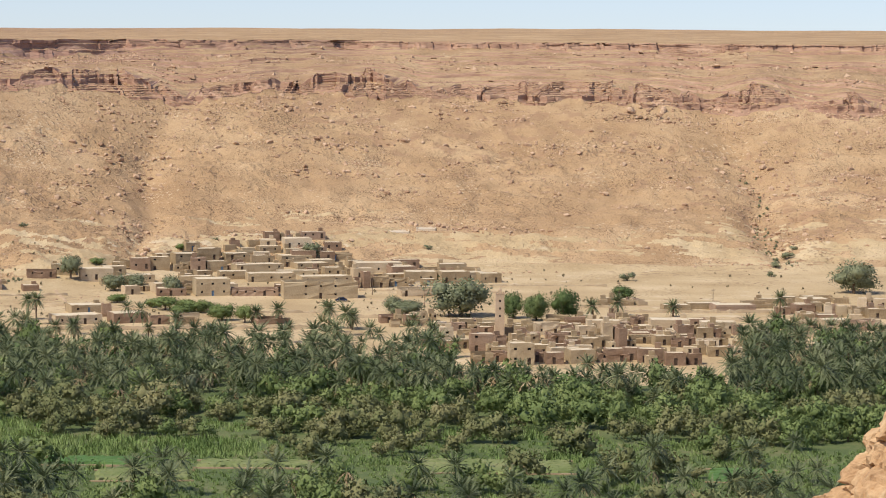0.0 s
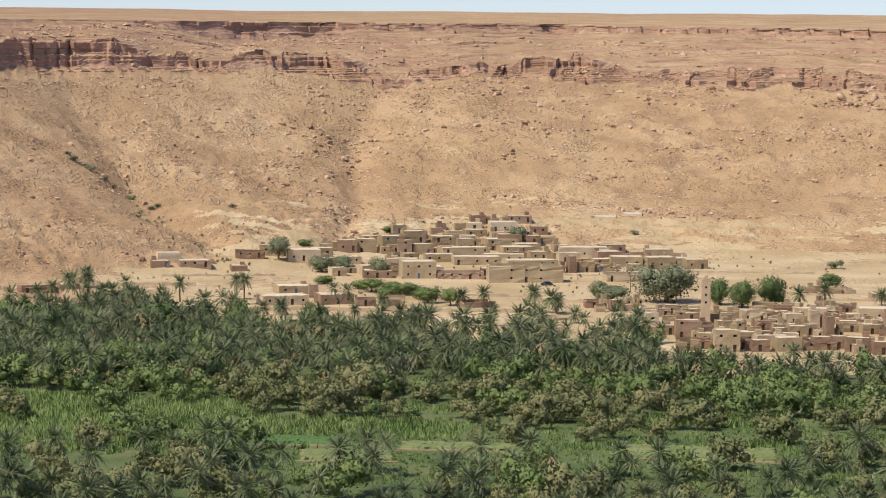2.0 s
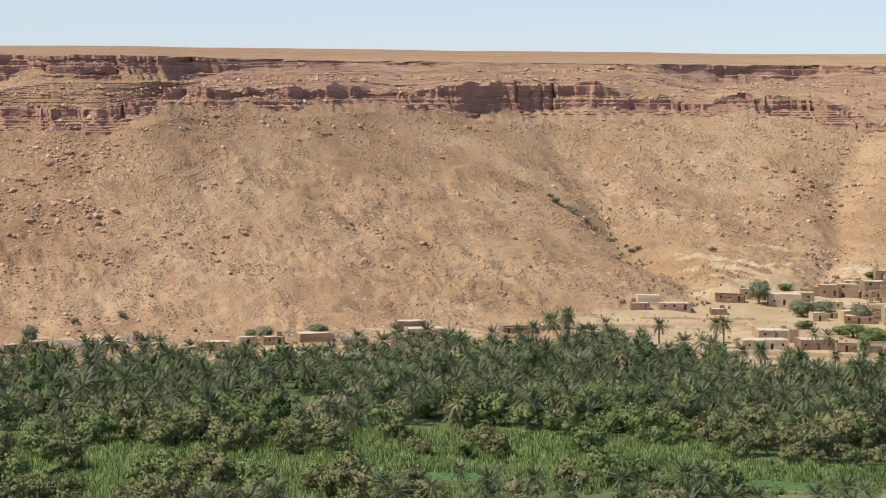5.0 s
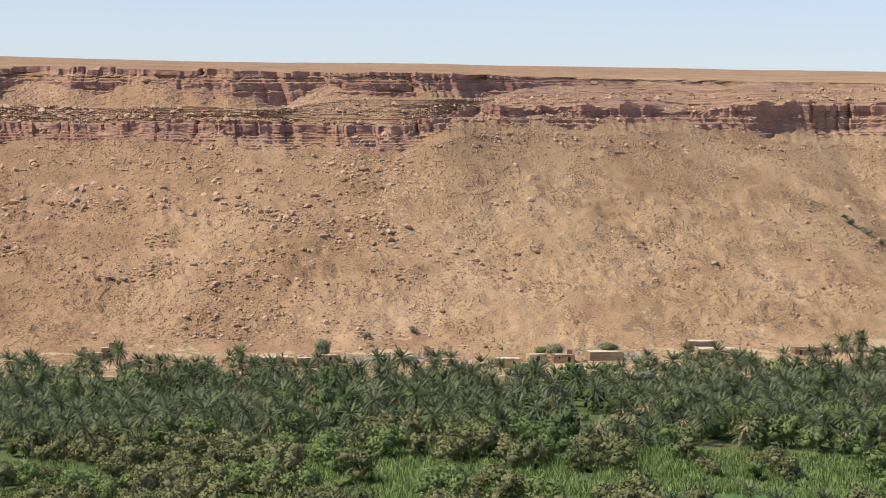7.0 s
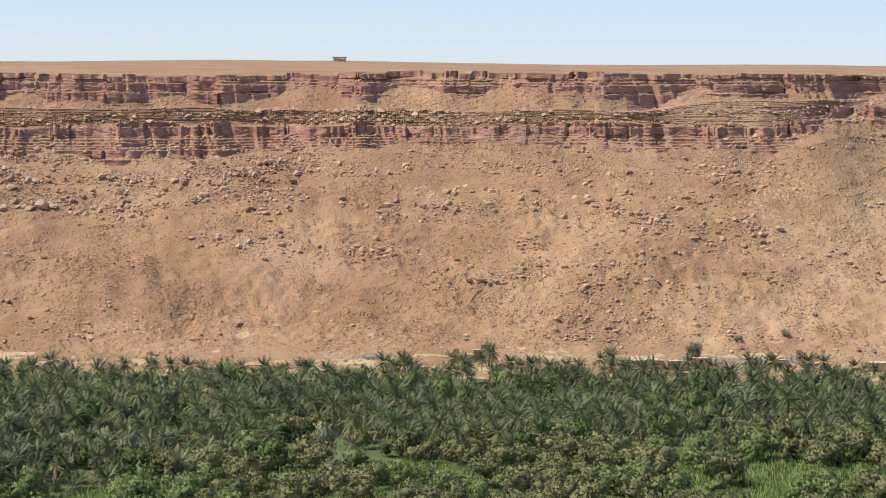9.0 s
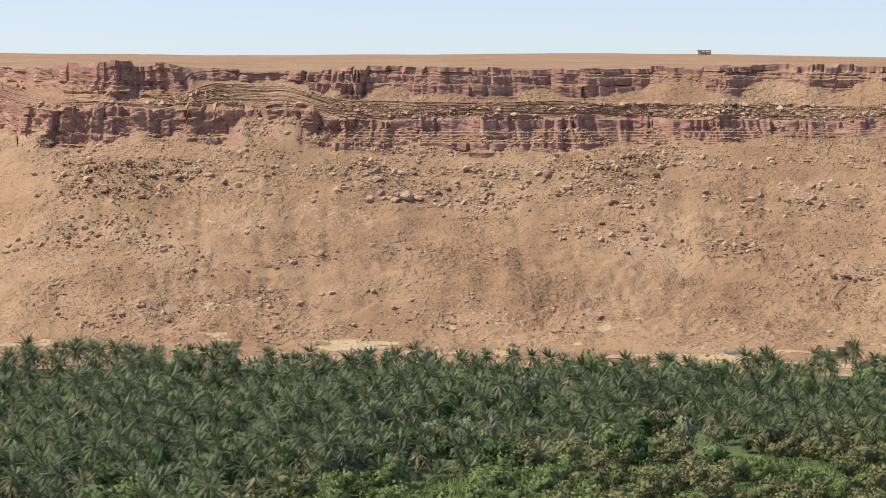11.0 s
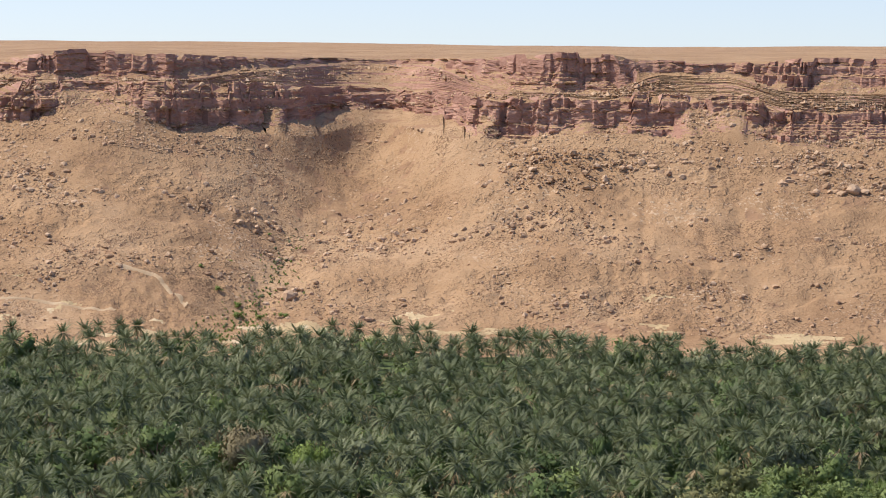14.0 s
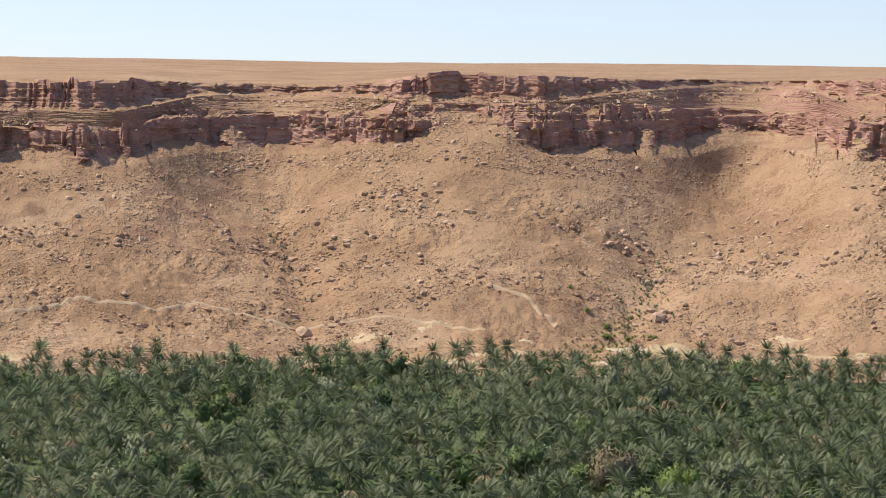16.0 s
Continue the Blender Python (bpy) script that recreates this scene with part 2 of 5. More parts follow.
# the slope below the cliffs: where it starts, and how it steepens with the distance from there
SLOPE_AZ = [-25, -8, 0, 6, 10, 14, 18, 22, 26, 36, 45, 48.5, 51, 55, 59, 62, 80]
FOOT = [1030, 1030, 1015, 985, 925, 865, 825, 808, 805, 805, 805, 812, 808, 805, 806, 800, 800]
RISE = [0.12, 0.12, 0.12, 0.13, 0.13, 0.16, 0.20, 0.26, 0.28, 0.28, 0.28, 0.17, 0.24, 0.28, 0.20, 0.26, 0.26]
CURVE = [5.5, 5.5, 5.5, 5.0, 4.5, 4.5, 6, 9, 11, 11, 11, 4, 8, 10, 6, 10, 10]
BENCH = [0.07, 0.07, 0.07, 0.07, 0.08, 0.09, 0.12, 0.30, 0.42, 0.42, 0.36, 0.10, 0.2, 0.4, 0.12, 0.4, 0.4]
SKYLINE_AZ = [-9.5, -4, 0, 5, 9.6, 15, 19, 21, 26, 31, 34, 36, 39, 43, 46, 51, 56, 60, 64.5]
SKYLINE = [4, 3, 2, 0, -2, -1, -1, 1, -2, 3, 4, 2, -1, -4, -2, 2, 1, 4, 9]
SKY_R = 2600.0


def blend(az, knots, values):
    """Smooth interpolation: the mean of straight ones either side."""
    return sum(np.interp(az + q, knots, values) for q in (-1.2, -0.6, 0, 0.6, 1.2)) / 5


WASHES = [  # dry washes that cut the slope: azimuth at foot and high up, half-width (degrees), depth (m)
    (-7.6, -6.3, 0.7, 6.0), (9.0, 12.0, 1.0, 7.0), (6.9, 6.2, 0.6, 4.0), (52.2, 48.9, 1.7, 8.0), (57.8, 59.0, 1.1, 5.0), (40.4, 40.6, 0.5, 2.0),
]


def slope_z(az, r):
    """Height of the valley floor and of the slope that rises from it."""
    t = np.clip(r - blend(az, SLOPE_AZ, FOOT), 0, None)
    z = blend(az, SLOPE_AZ, RISE) * t * np.clip(t / 60, 0.25, 1) + blend(az, SLOPE_AZ, CURVE) * 1e-4 * t * t
    for a0, a1, w, d in WASHES:
        u = np.clip(t / 190, 0, 1.3)
        mid = a0 + (a1 - a0) * u + 0.18 * np.sin(u * 8 + a0)
        z = z - d * np.exp(-np.abs((az - mid) / (w * (0.35 + 0.65 * u))) ** 1.6) * np.clip(t / 90, 0, 1)
    return np.maximum(z, 0.12 * np.clip(t, 0, 10))


def slope_relief(az, r):
    t = np.clip(r - blend(az, SLOPE_AZ, FOOT), 0, None)
    arc = np.radians(az) * 950
    grow = np.clip(t / 40, 0, 1)
    rills = np.abs(fbm(arc / 24 + 0.5 * fbm(arc / 35, r / 60, 2, 8), r / 130, 3, 21))
    z = -0.7 * np.clip(0.22 - rills, 0, 1) * 4 * grow
    z = z + (3.2 * fbm(arc / 70, r / 60, 3, 31) + 1.1 * fbm(arc / 17, r / 17, 3, 36)) * grow
    # low broken ledges that follow the contours, and hummocks
    lev = z + 0.35 * t
    for high, seed, amp in ((3.4, 51, 1.0), (7.5, 57, 1.5)):
        ledge = lev / high + 1.3 * fbm(arc / 60, r / 90, 3, seed)
        saw = ledge - np.floor(ledge)
        z = z + amp * (np.where(saw < 0.85, saw, (1 - saw) * 5.6) - 0.4) * np.clip(0.15 + 4 * fbm(arc / 26, r / 12, 4, seed + 5, 0.6), 0, 1) * grow
    patch = np.clip(0.4 + 3.2 * fbm(arc / 34, r / 18, 4, 46, 0.6), 0.18, 1.6)
    return z + patch * 0.8 * fbm(arc / 2.6, r / 3.0, 3, 41, 0.65) * (0.15 + 0.85 * grow) + 1.3 * fbm(arc / 7, r / 8, 2, 47) * grow


def even(q, k):
    """Running mean over k columns either side."""
    if np.ndim(q) == 0 or len(q) < 1000:
        return q
    p = np.concatenate([np.full(k, q[0]), q, np.full(k, q[-1])])
    s = np.cumsum(np.concatenate([[0.0], p]))
    return (s[2 * k + 1:] - s[:-2 * k - 1]) / (2 * k + 1)


def reach(q, k, pick):
    """Running least or greatest (pick) over k columns either side, then evened."""
    p = np.concatenate([np.full(k, q[0]), q, np.full(k, q[-1])])
    return even(pick([p[i:i + len(q)] for i in range(2 * k + 1)], axis=0), k)


def section(az):
    """Places of the cliffs' feet and lips, where the sight lines meet the slope and the bench above it."""
    wob = az + 0.16 * fbm(az * 2.2, az * 0 + 3.1, 4, 5, 0.6)
    pick = np.floor(wob / 0.26)
    wob = np.where(az > 38.5, (pick + 0.5 + 0.5 * (hash1(pick, 97) - 0.5)) * 0.26, wob)
    lumpy = np.where(az < 40, 14, 9) * fbm(az * 1.4, az * 0 + 9.1, 4, 6, 0.6)
    base, lip, upper, top = (np.interp(wob, AZ, q) / 4651.0 for q in (BASE_D, LIP_D, UPPER_D, TOP_D))
    base = base + lumpy / 4651
    lip = lip + 5 * fbm(az * 1.9, az * 0 + 4.4, 4, 16, 0.65) / 4651
    upper = upper + 7 * fbm(az * 1.9, az * 0 + 6.4, 4, 17, 0.6) / 4651
    top = np.maximum(top + 1.5 * fbm(az * 2.5, az * 0 + 7.4, 4, 18, 0.6) / 4651, 12 / 4651)
    broken = np.interp(az, [-12, 20, 23], [1.0, 1.0, 0.45]) / 4651
    for width, size in ((0.75, 9), (0.33, 7)):
        k = np.floor(az / width + 0.8 * fbm(az / width / 2, az * 0 + 0.4, 2, 91))
        base = base + broken * size * (hash1(k, 92) - 0.5)
        lip = lip + broken * size * 1.5 * (hash1(k, 93) - 0.5)
        upper = upper + broken * size * 0.8 * (hash1(k, 94) - 0.5)
    upper = np.maximum(upper, top + 3 / 4651)
    lip = np.maximum(lip, upper + 3 / 4651)
    base = np.maximum(base, lip + 4 / 4651)
    bold = np.interp(az, [-20, 5.4, 6.2, 7.0, 8.2, 10.4, 11.4, 14.8, 15.4, 20.5, 21.5], [0.4, 0.35, 0.8, 0.3, 0.7, 0.7, 1, 1, 0.4, 0.6, 1])
    lip = base - (base - lip) * np.clip(bold + (1 - bold) * (0.55 + 1.3 * fbm(az * 0.9, az * 0 + 1.3, 4, 26, 0.65)), 0.2, 1)
    lo, hi = np.full_like(az, 700.0), np.full_like(az, 1700.0)
    for _ in range(40):
        mid = (lo + hi) / 2
        above = slope_z(az, mid) > EYE - mid * base
        lo, hi = np.where(above, lo, mid), np.where(above, mid, hi)
    rb = lo
    rl = rb + 5.0
    zl = EYE - rl * lip
    g = blend(az, SLOPE_AZ, BENCH)
    ru = np.clip((EYE - zl + g * rl) / (g + upper), rl + 4, rl + 260)
    ru = np.maximum(np.where(az < 20.8, even(ru, 90), even(ru, 9)), rl + 3)
    rt = ru + 5.0
    return rb, EYE - rb * base, rl, zl, ru, EYE - ru * upper, rt, EYE - rt * top


def near_ground(r):
    """The hill on which the viewpoint stands, falling to the valley floor."""
    return np.interp(r, [0, 4, 20, 60, 170, 260], [EYE - 1.7, EYE - 1.75, EYE - 6.5, EYE - 30, 4, 0])


def ground_z(x, y):
    """Height of the ground at a place short of the cliffs."""
    az, r = np.degrees(np.arctan2(-x, y)), np.hypot(x, y)
    return slope_z(az, r) + slope_relief(az, r) + near_ground(r) + 0.25 * fbm(np.radians(az) * 950 / 12, r / 12, 3, 14)


LEDGES, BROKEN = [], []
# heights of the bedding planes, in a fixed order of thin and massive beds
BEDS = np.cumsum(np.concatenate([[-30.0], np.random.default_rng(12).choice([0.45, 0.6, 0.8, 1.1, 1.8, 2.8, 4.2], 160, p=[0.2, 0.2, 0.17, 0.15, 0.13, 0.09, 0.06])]))

MASSIVE = np.cumsum(np.concatenate([[-30.0], np.random.default_rng(15).choice([0.6, 0.9, 1.6, 3.4, 5.0, 6.5], 90, p=[0.2, 0.2, 0.15, 0.17, 0.16, 0.12])]))


def build_ground():
    az = np.concatenate([np.arange(-180, -12, 3.0), np.arange(-12.0, 67.0, 0.05), np.arange(67.0, 180.0, 3.0)])
    n = len(az)
    rb, zb, rl, zl, ru, zu, rt, zt = section(az)
    rb, ru = even(rb, 4), even(ru, 4)
    arc = arc_line = np.radians(az) * 950
    show = np.clip((az + 40) / 20, 0, 1) * np.clip((95 - az) / 20, 0, 1)

    rows, mats = [], []
    for r in [0.0, 3, 8, 15, 22, 30, 45, 60, 90, 130, 170, 215, 260, 330, 400, 450]:
        rr = np.full(n, float(r))
        x, y = -np.sin(np.radians(az)) * r, np.cos(np.radians(az)) * r
        rows.append((rr, near_ground(rr) + 0.5 * fbm(x / 6, y / 6, 3, 3) * min(1, r / 20)))
        mats.append(0 if r < 215 else 2)
    foot = blend(az, SLOPE_AZ, FOOT)
    last = np.interp(az, [-12, -6.6, -6.2, -0.2, 0.4, 4, 8, 10, 12, 15, 20, 66], [760, 755, 690, 690, 725, 740, 750, 790, 840, 790, 770, 785])
    for u in np.linspace(0, 1, 7)[:-1]:
        rr = 470 + (last - 470) * u
        rows.append((rr, 0.25 * fbm(arc / 12, rr / 12, 3, 14)))
        mats.append(2)
    for u in np.linspace(0, 1, 14)[:-1]:
        rr = last + (foot - last) * u
        rows.append((rr, 0.25 * fbm(arc / 12, rr / 12, 3, 14)))
        mats.append(3)
    def cliff(r0, z0, r1, z1, count, seed, cap):
        """Rows of a rock face from its foot to its lip: a stair of level beds, thick ones upright and jointed into
        blocks, thin ones stepping back, on buttresses and recesses, with debris banked against the foot."""
        size = np.maximum(z1 - z0, 0.5)
        run = np.gradient(even(r0, 6)) / np.maximum(np.gradient(arc_line), 0.2)
        across, facing = run / np.sqrt(1 + run * run), 1 / np.sqrt(1 + run * run)
        arc = arc_line + np.cumsum(np.sqrt(1 + np.clip(run, -6, 6) ** 2) - 1) * np.gradient(arc_line) * np.interp(az, [21, 22], [0.3, 1.0])
        weak = np.interp(az, [-20, -6.6, -6, -5, -4.4, 5, 6.2, 7.2, 11, 12.0, 12.9, 14.8, 15.3, 15.8, 16.2, 18.0, 18.4, 18.9, 20, 20.4, 21.4], [0.5, 0.5, 0.3, 0.4, 0.9, 1, 0.75, 1, 0.7, 0.8, 0.0, 0.0, 1, 0.9, 0.2, 0.2, 0.8, 0.3, 0.2, 0.7, 0.0])
        notch = np.floor((arc + 2.5 * fbm(arc / 5, arc * 0 + 2.0, 2, seed + 50)) / 5.5)
        z1 = z1 + size * (0.12 + 0.05 * weak + 0.16 * np.interp(az, [38.5, 40.5], [0, 1])) * (hash1(notch, seed + 51) - 0.5)
        big = np.clip(size / 9.0, 0.35, 1.2)
        front = 9.0 * fbm(arc / 55, arc * 0 + 0.7, 3, seed + 2)
        for w, amp in ((26, 4.0), (11, 2.2)):
            q = (arc + w * 0.5 * fbm(arc / w / 1.5, arc * 0 + 1.7, 2, seed + w)) / w
            k = np.floor(q)
            gap = (0.5 - np.abs(q - k - 0.5)) * w
            front = front + amp * (hash1(k, seed + 33) - 0.35) * np.clip(gap / 3.0, 0.1, 1)
        front = front * (1 - 0.6 * weak)
        sag = 1.6 * fbm(arc / 150, arc * 0 + 1.1, 2, 305) + 0.25 * fbm(arc / 9, arc * 0 + 4.1, 2, 307)
        back, before = np.zeros(n), None
        west = az + 0.3 * fbm(az * 3, az * 0, 2, 9) > 40.3
        front = front * np.interp(az, [39, 42], [1.0, 1.5])
        rugged = np.interp(az, [38.5, 40.5], [0.0, 1.0])
        face, height, aside = [], [], []
        for v in np.linspace(0, 1, count):
            z = z0 + (z1 - z0) * v
            bed, stout = np.searchsorted(BEDS, z + sag) - 1, np.searchsorted(MASSIVE, z + sag) - 1
            thick = np.where(west, MASSIVE[stout + 1] - MASSIVE[stout], BEDS[np.minimum(bed + 1, len(BEDS) - 1)] - BEDS[bed])
            bed = np.where(west, stout + 500, bed)
            if before is not None:
                tread = (0.35 + 1.1 * hash1(bed, 311)) * (0.25 + 1.5 * hash2(bed, np.floor(arc / 17 + 3.1 * hash1(bed, 313)), seed + 7))
                back = back + np.where(bed != before, tread * np.where(thick > 2, 0.8, 1.25) * (0.9 + 2.4 * weak), 0.05)
            before = bed
            wide = 1.6 + (1.25 - 0.6 * rugged) * thick * (0.7 + 0.6 * hash1(bed, 317))
            p = (arc + 1.4 * fbm(arc / 4, arc * 0 + 3.3, 2, seed + 63)) / wide + 7.7 * hash1(bed, 319)
            cell = np.floor(p)
            seam = np.clip(1 - np.minimum(p - cell, cell + 1 - p) * wide / 0.75, 0, 1)
            proud = (1 - 0.4 * weak) * (1 + 0.7 * rugged) * np.clip(0.38 * thick, 0.45, 1.5) * (hash2(cell, bed, seed + 66) - 0.5) - np.clip(0.2 * thick, 0.1, 0.6) * seam * (hash2(cell, bed, seed + 68) > 0.45) + 1.5 * (hash1(bed, 323) - 0.5) * (0.5 + hash2(bed, np.floor(arc / 29 + 5 * hash1(bed, 327)), seed + 3))
            fallen = (hash2(cell, bed, seed + 67) < 0.12 + 0.15 * weak) * np.clip(0.5 * thick, 0.5, 2.0)
            d = front * big + proud - fallen + (0.5 + 0.5 * rugged) * fbm(arc / 2.4, z / 1.1, 3, seed + 9, 0.6)
            out = d - front * big - back
            face.append(r0 - front * big - out * facing)
            aside.append(np.degrees(np.clip(out * across, -3.5, 3.5) / np.maximum(r0, 300)) * (np.abs(az - 27) < 38))
            height.append(z + 0.15 * fbm(arc / 2.0, z / 2, 2, seed + 19) * (v > 0))
        face, height = np.array(face), np.array(height)
        if cap:
            lid = int(count * 0.86)
            face[lid:] = face[lid - 1] - 0.7 + 1.4 * np.clip(fbm(arc / 16, arc * 0 + 8.8, 3, seed + 14) * 3, 0, 0.8) + np.linspace(0, 0.5, count - lid)[:, None]
        # debris against the foot
        bank = np.clip(np.where(west, 0.2, 0.36 if cap else 0.27) + 0.25 * weak + (0.8 + 0.4 * rugged) * fbm(arc / 17, arc * 0 + 5.5, 4, seed + 21, 0.6) + 0.5 * fbm(arc / 60, arc * 0 + 2.5, 2, seed + 25), 0.04, 0.9)
        top_row = np.clip((bank * (count - 1)).astype(int), 0, count - 1)
        spot = np.arange(n)
        heap = even(face[top_row, spot], 5) - np.clip(even(height[top_row, spot], 4) - height, 0, None) / 0.72 + 0.4 * fbm(arc / 2.0 + height, height / 1.5, 3, seed + 23, 0.6)
        face = np.where(np.arange(count)[:, None] <= top_row[None, :], np.minimum(face, heap), face)
        return list(zip(face, height, aside))

    low = cliff(rb, zb, rl, zl, 38, 100, False)
    toe = reach(low[0][0], 14, np.min) - 1.5
    for u in np.linspace(0, 1, 165):
        rr = foot + (toe - foot) * u
        e = np.clip((1 - u) * 6, 0.25, 1)
        z = slope_z(az, rr)
        z = z + (even(zb, 14) - 1.0 - slope_z(az, toe)) * u ** 8 * 0.7
        rows.append((rr, z + slope_relief(az, rr) * e + 0.25 * fbm(arc / 12, rr / 12, 3, 14) * (1 - u)))
        mats.append(0 if u > 0.42 else 3)

    rows += low
    mats += [1] * len(low)
    high = cliff(ru, zu, rt, zt, 36, 200, True)
    soft_l = reach(low[-1][0], 10, np.max) + 0.8
    shift = reach(np.clip(soft_l + 3 - reach(high[0][0], 10, np.min), 0, None), 12, np.max)
    high = [(q + shift, h, o) for q, h, o in high]
    soft_u = reach(high[0][0], 10, np.min) - 0.8
    soft_u = np.maximum(soft_u, soft_l + 2.0)
    soft_z, soft_uz = even(low[-1][1], 10), even(zu, 10) - 0.4
    first = len(rows)
    # the ground between the cliffs: a stair of thin broken beds, treads of rubble between low risers
    steps, rise, span = 14, (soft_uz - soft_z) / 14, soft_u - soft_l
    edge_u, edge_z = np.zeros(n), soft_z.copy()
    for k in range(steps):
        u = (k + np.clip(0.5 + 0.8 * fbm(arc / 45, arc * 0 + k * 3.3, 5, 63 + k, 0.6) + 0.2 * (hash1(np.floor(arc / 7 + k * 0.4), 83 + k) - 0.5), 0.08, 0.92)) / steps
        bold = np.clip(0.55 + 2.6 * fbm(arc / 28, arc * 0 + k * 1.7, 4, 163 + k, 0.6), 0.05, 1.1) * (0.5 + 0.8 * hash1(np.array(k * 1.0), 5))
        mid_z = soft_z + (soft_uz - soft_z) * u
        foot_z, head_z = mid_z - 0.5 * rise * bold, mid_z + 0.5 * rise * bold
        rough = 0.5 * fbm(arc / 4, arc * 0 + k, 3, 61, 0.6)
        for part_way in (0.35, 0.7):
            rows.append((soft_l + span * (edge_u + (u - edge_u) * part_way), edge_z + (foot_z - edge_z) * part_way + rough))
        rows.append((soft_l + span * u, foot_z))
        rows.append((soft_l + span * u + 0.5, head_z))
        mats += [0] * 4
        edge_u, edge_z = u, head_z
    last_row = len(rows)
    rows += high
    mats += [1] * len(high)
    # the plateau, rising gently to the skyline and falling behind it
    rim_r, rim_z, _ = high[-1]
    brow = EYE + SKY_R / 4651 * (blend(az, SKYLINE_AZ, SKYLINE) + 1.2 * fbm(az / 3, az * 0 + 2.2, 3, 71))
    for u in np.linspace(0, 1, 22)[1:]:
        rr = rim_r + (SKY_R - rim_r) * u ** 1.8
        hold = np.clip(1 - u * 14, 0, 1)
        from_z = even(rim_z, 30) * (1 - hold) + rim_z * hold
        rr = rr * hold + (even(rim_r, 30) + (SKY_R - even(rim_r, 30)) * u ** 1.8) * (1 - hold)
        z = from_z + (brow - from_z) * u ** 0.9 + 0.9 * fbm(arc / 25, rr / 25, 4, 81) * min(1, u * 6) - 0.8 * u * (1 - u) * 4
        rr = np.maximum(rr, rows[-1][0] + 1.5)
        rows.append((rr, z))
        mats.append(0)
    for r in (3200, 4000, 4900):
        rows.append((np.full(n, float(r)), brow - (r - SKY_R) * 0.004))
        mats.append(0)
    R = np.array([q[0] for q in rows])
    Z = np.array([q[1] for q in rows])
    flat = near_ground(R)
    Z = np.where(R > 480, flat + (Z - flat) * show, Z)
    A = np.radians(np.array([az + (q[2] if len(q) > 2 else 0) for q in rows]))
    co = np.stack([-np.sin(A) * R, np.cos(A) * R, Z], axis=-1).reshape(-1, 3)
    m = len(rows)
    i = np.arange(m - 1)[:, None] * n + np.arange(n)[None, :]
    j = np.arange(m - 1)[:, None] * n + (np.arange(n)[None, :] + 1) % n
    quads = np.stack([i, i + n, j + n, j], axis=-1).reshape(-1, 4)
    me = bpy.data.meshes.new("ground")
    fill_mesh(me, co, quads)
    for q in (SAND, CLIFF, SOIL, PLAIN):
        me.materials.append(q)
    index = np.repeat(np.array(mats[:-1], dtype=np.int32), n).reshape(-1, n)
    edge = 11.0 + 2.5 * fbm(R[:-1] / 20, np.broadcast_to(arc / 40, R[:-1].shape), 3, 77)
    bare = fbm(np.broadcast_to(arc / 26, R[:-1].shape), R[:-1] / 9, 4, 78, 0.65) < np.interp(az, [9, 13], [-0.25, 0.12])[None, :] + np.clip(R[:-1] - foot[None, :], 0, 200) / np.interp(az, [9, 13], [170, 80])[None, :]
    index = np.where((index == 3) & bare & ((az[None, :] > edge) | (R[:-1] > foot[None, :] + 12)), 0, index).ravel()
    p = co.reshape(m, n, 3)
    nrm = np.cross(p[1:] - p[:-1], np.roll(p, -1, axis=1)[:-1] - p[:-1])
    lie = np.abs(nrm[..., 2]) / (np.linalg.norm(nrm, axis=-1) + 1e-9)
    index = np.where((index == 1) & (lie > np.where((az > 46.4) & (az < 50.6), 0.80, np.where(az < 12, 0.90, 0.70))[None, :]).ravel(), 0, index)
    k0 = mats.index(1)
    on_bench = np.zeros((m - 1, n), dtype=bool)
    on_bench[first:last_row] = True
    index = np.where(on_bench.ravel() & (lie < np.where(az < 20.8, 0.86, 0.58)[None, :]).ravel(), 1, index)
    stony = (np.arange(m - 1)[:, None] >= k0 - 14) & (np.arange(m - 1)[:, None] < first) & (az > -12) & (az < 66) & (lie > 0.6)
    BROKEN.append(p[:-1][stony])
    LEDGES.append(p[first:last_row, 60:-45])
    me.polygons.foreach_set("material_index", index)
    me.polygons.foreach_set("use_smooth", np.repeat(np.array([k != 1 for k in mats[:-1]]), n))
    me.update()
    return tagged(new("ground", me), "ochre stony escarpment with layered red cliffs above a flat green valley floor", "ground", kind="structure")


def fill_mesh(me, co, faces):
    """Fills a mesh from arrays; faces all have the same number of corners."""
    k = faces.shape[1]
    me.vertices.add(len(co))
    me.vertices.foreach_set("co", np.ascontiguousarray(co, dtype=np.float32).ravel())
    me.loops.add(faces.size)
    me.loops.foreach_set("vertex_index", np.ascontiguousarray(faces, dtype=np.int32).ravel())
    me.polygons.add(len(faces))
    me.polygons.foreach_set("loop_start", np.arange(0, faces.size, k, dtype=np.int32))
    me.update(calc_edges=True)


ground = build_ground()


# ---- villages of earth houses ----
def box(bm, x0, x1, y0, y1, z0, z1):
    v = [bm.verts.new(p) for p in ((x0, y0, z0), (x1, y0, z0), (x1, y1, z0), (x0, y1, z0), (x0, y0, z1), (x1, y0, z1), (x1, y1, z1), (x0, y1, z1))]
    for f in ((0, 3, 2, 1), (4, 5, 6, 7), (0, 1, 5, 4), (1, 2, 6, 5), (2, 3, 7, 6), (3, 0, 4, 7)):
        bm.faces.new([v[k] for k in f])


def part(name, bm, mat, parent, label=""):
    me = bpy.data.meshes.new(name)
    bm.to_mesh(me)
    bm.free()
    me.materials.append(mat)
    ob = new(name, me)
    ob.parent = parent
    if label:
        ob["label"] = label
    return ob


def on_ground(x, y):
    return float(ground_z(np.array(float(x)), np.array(float(y))))


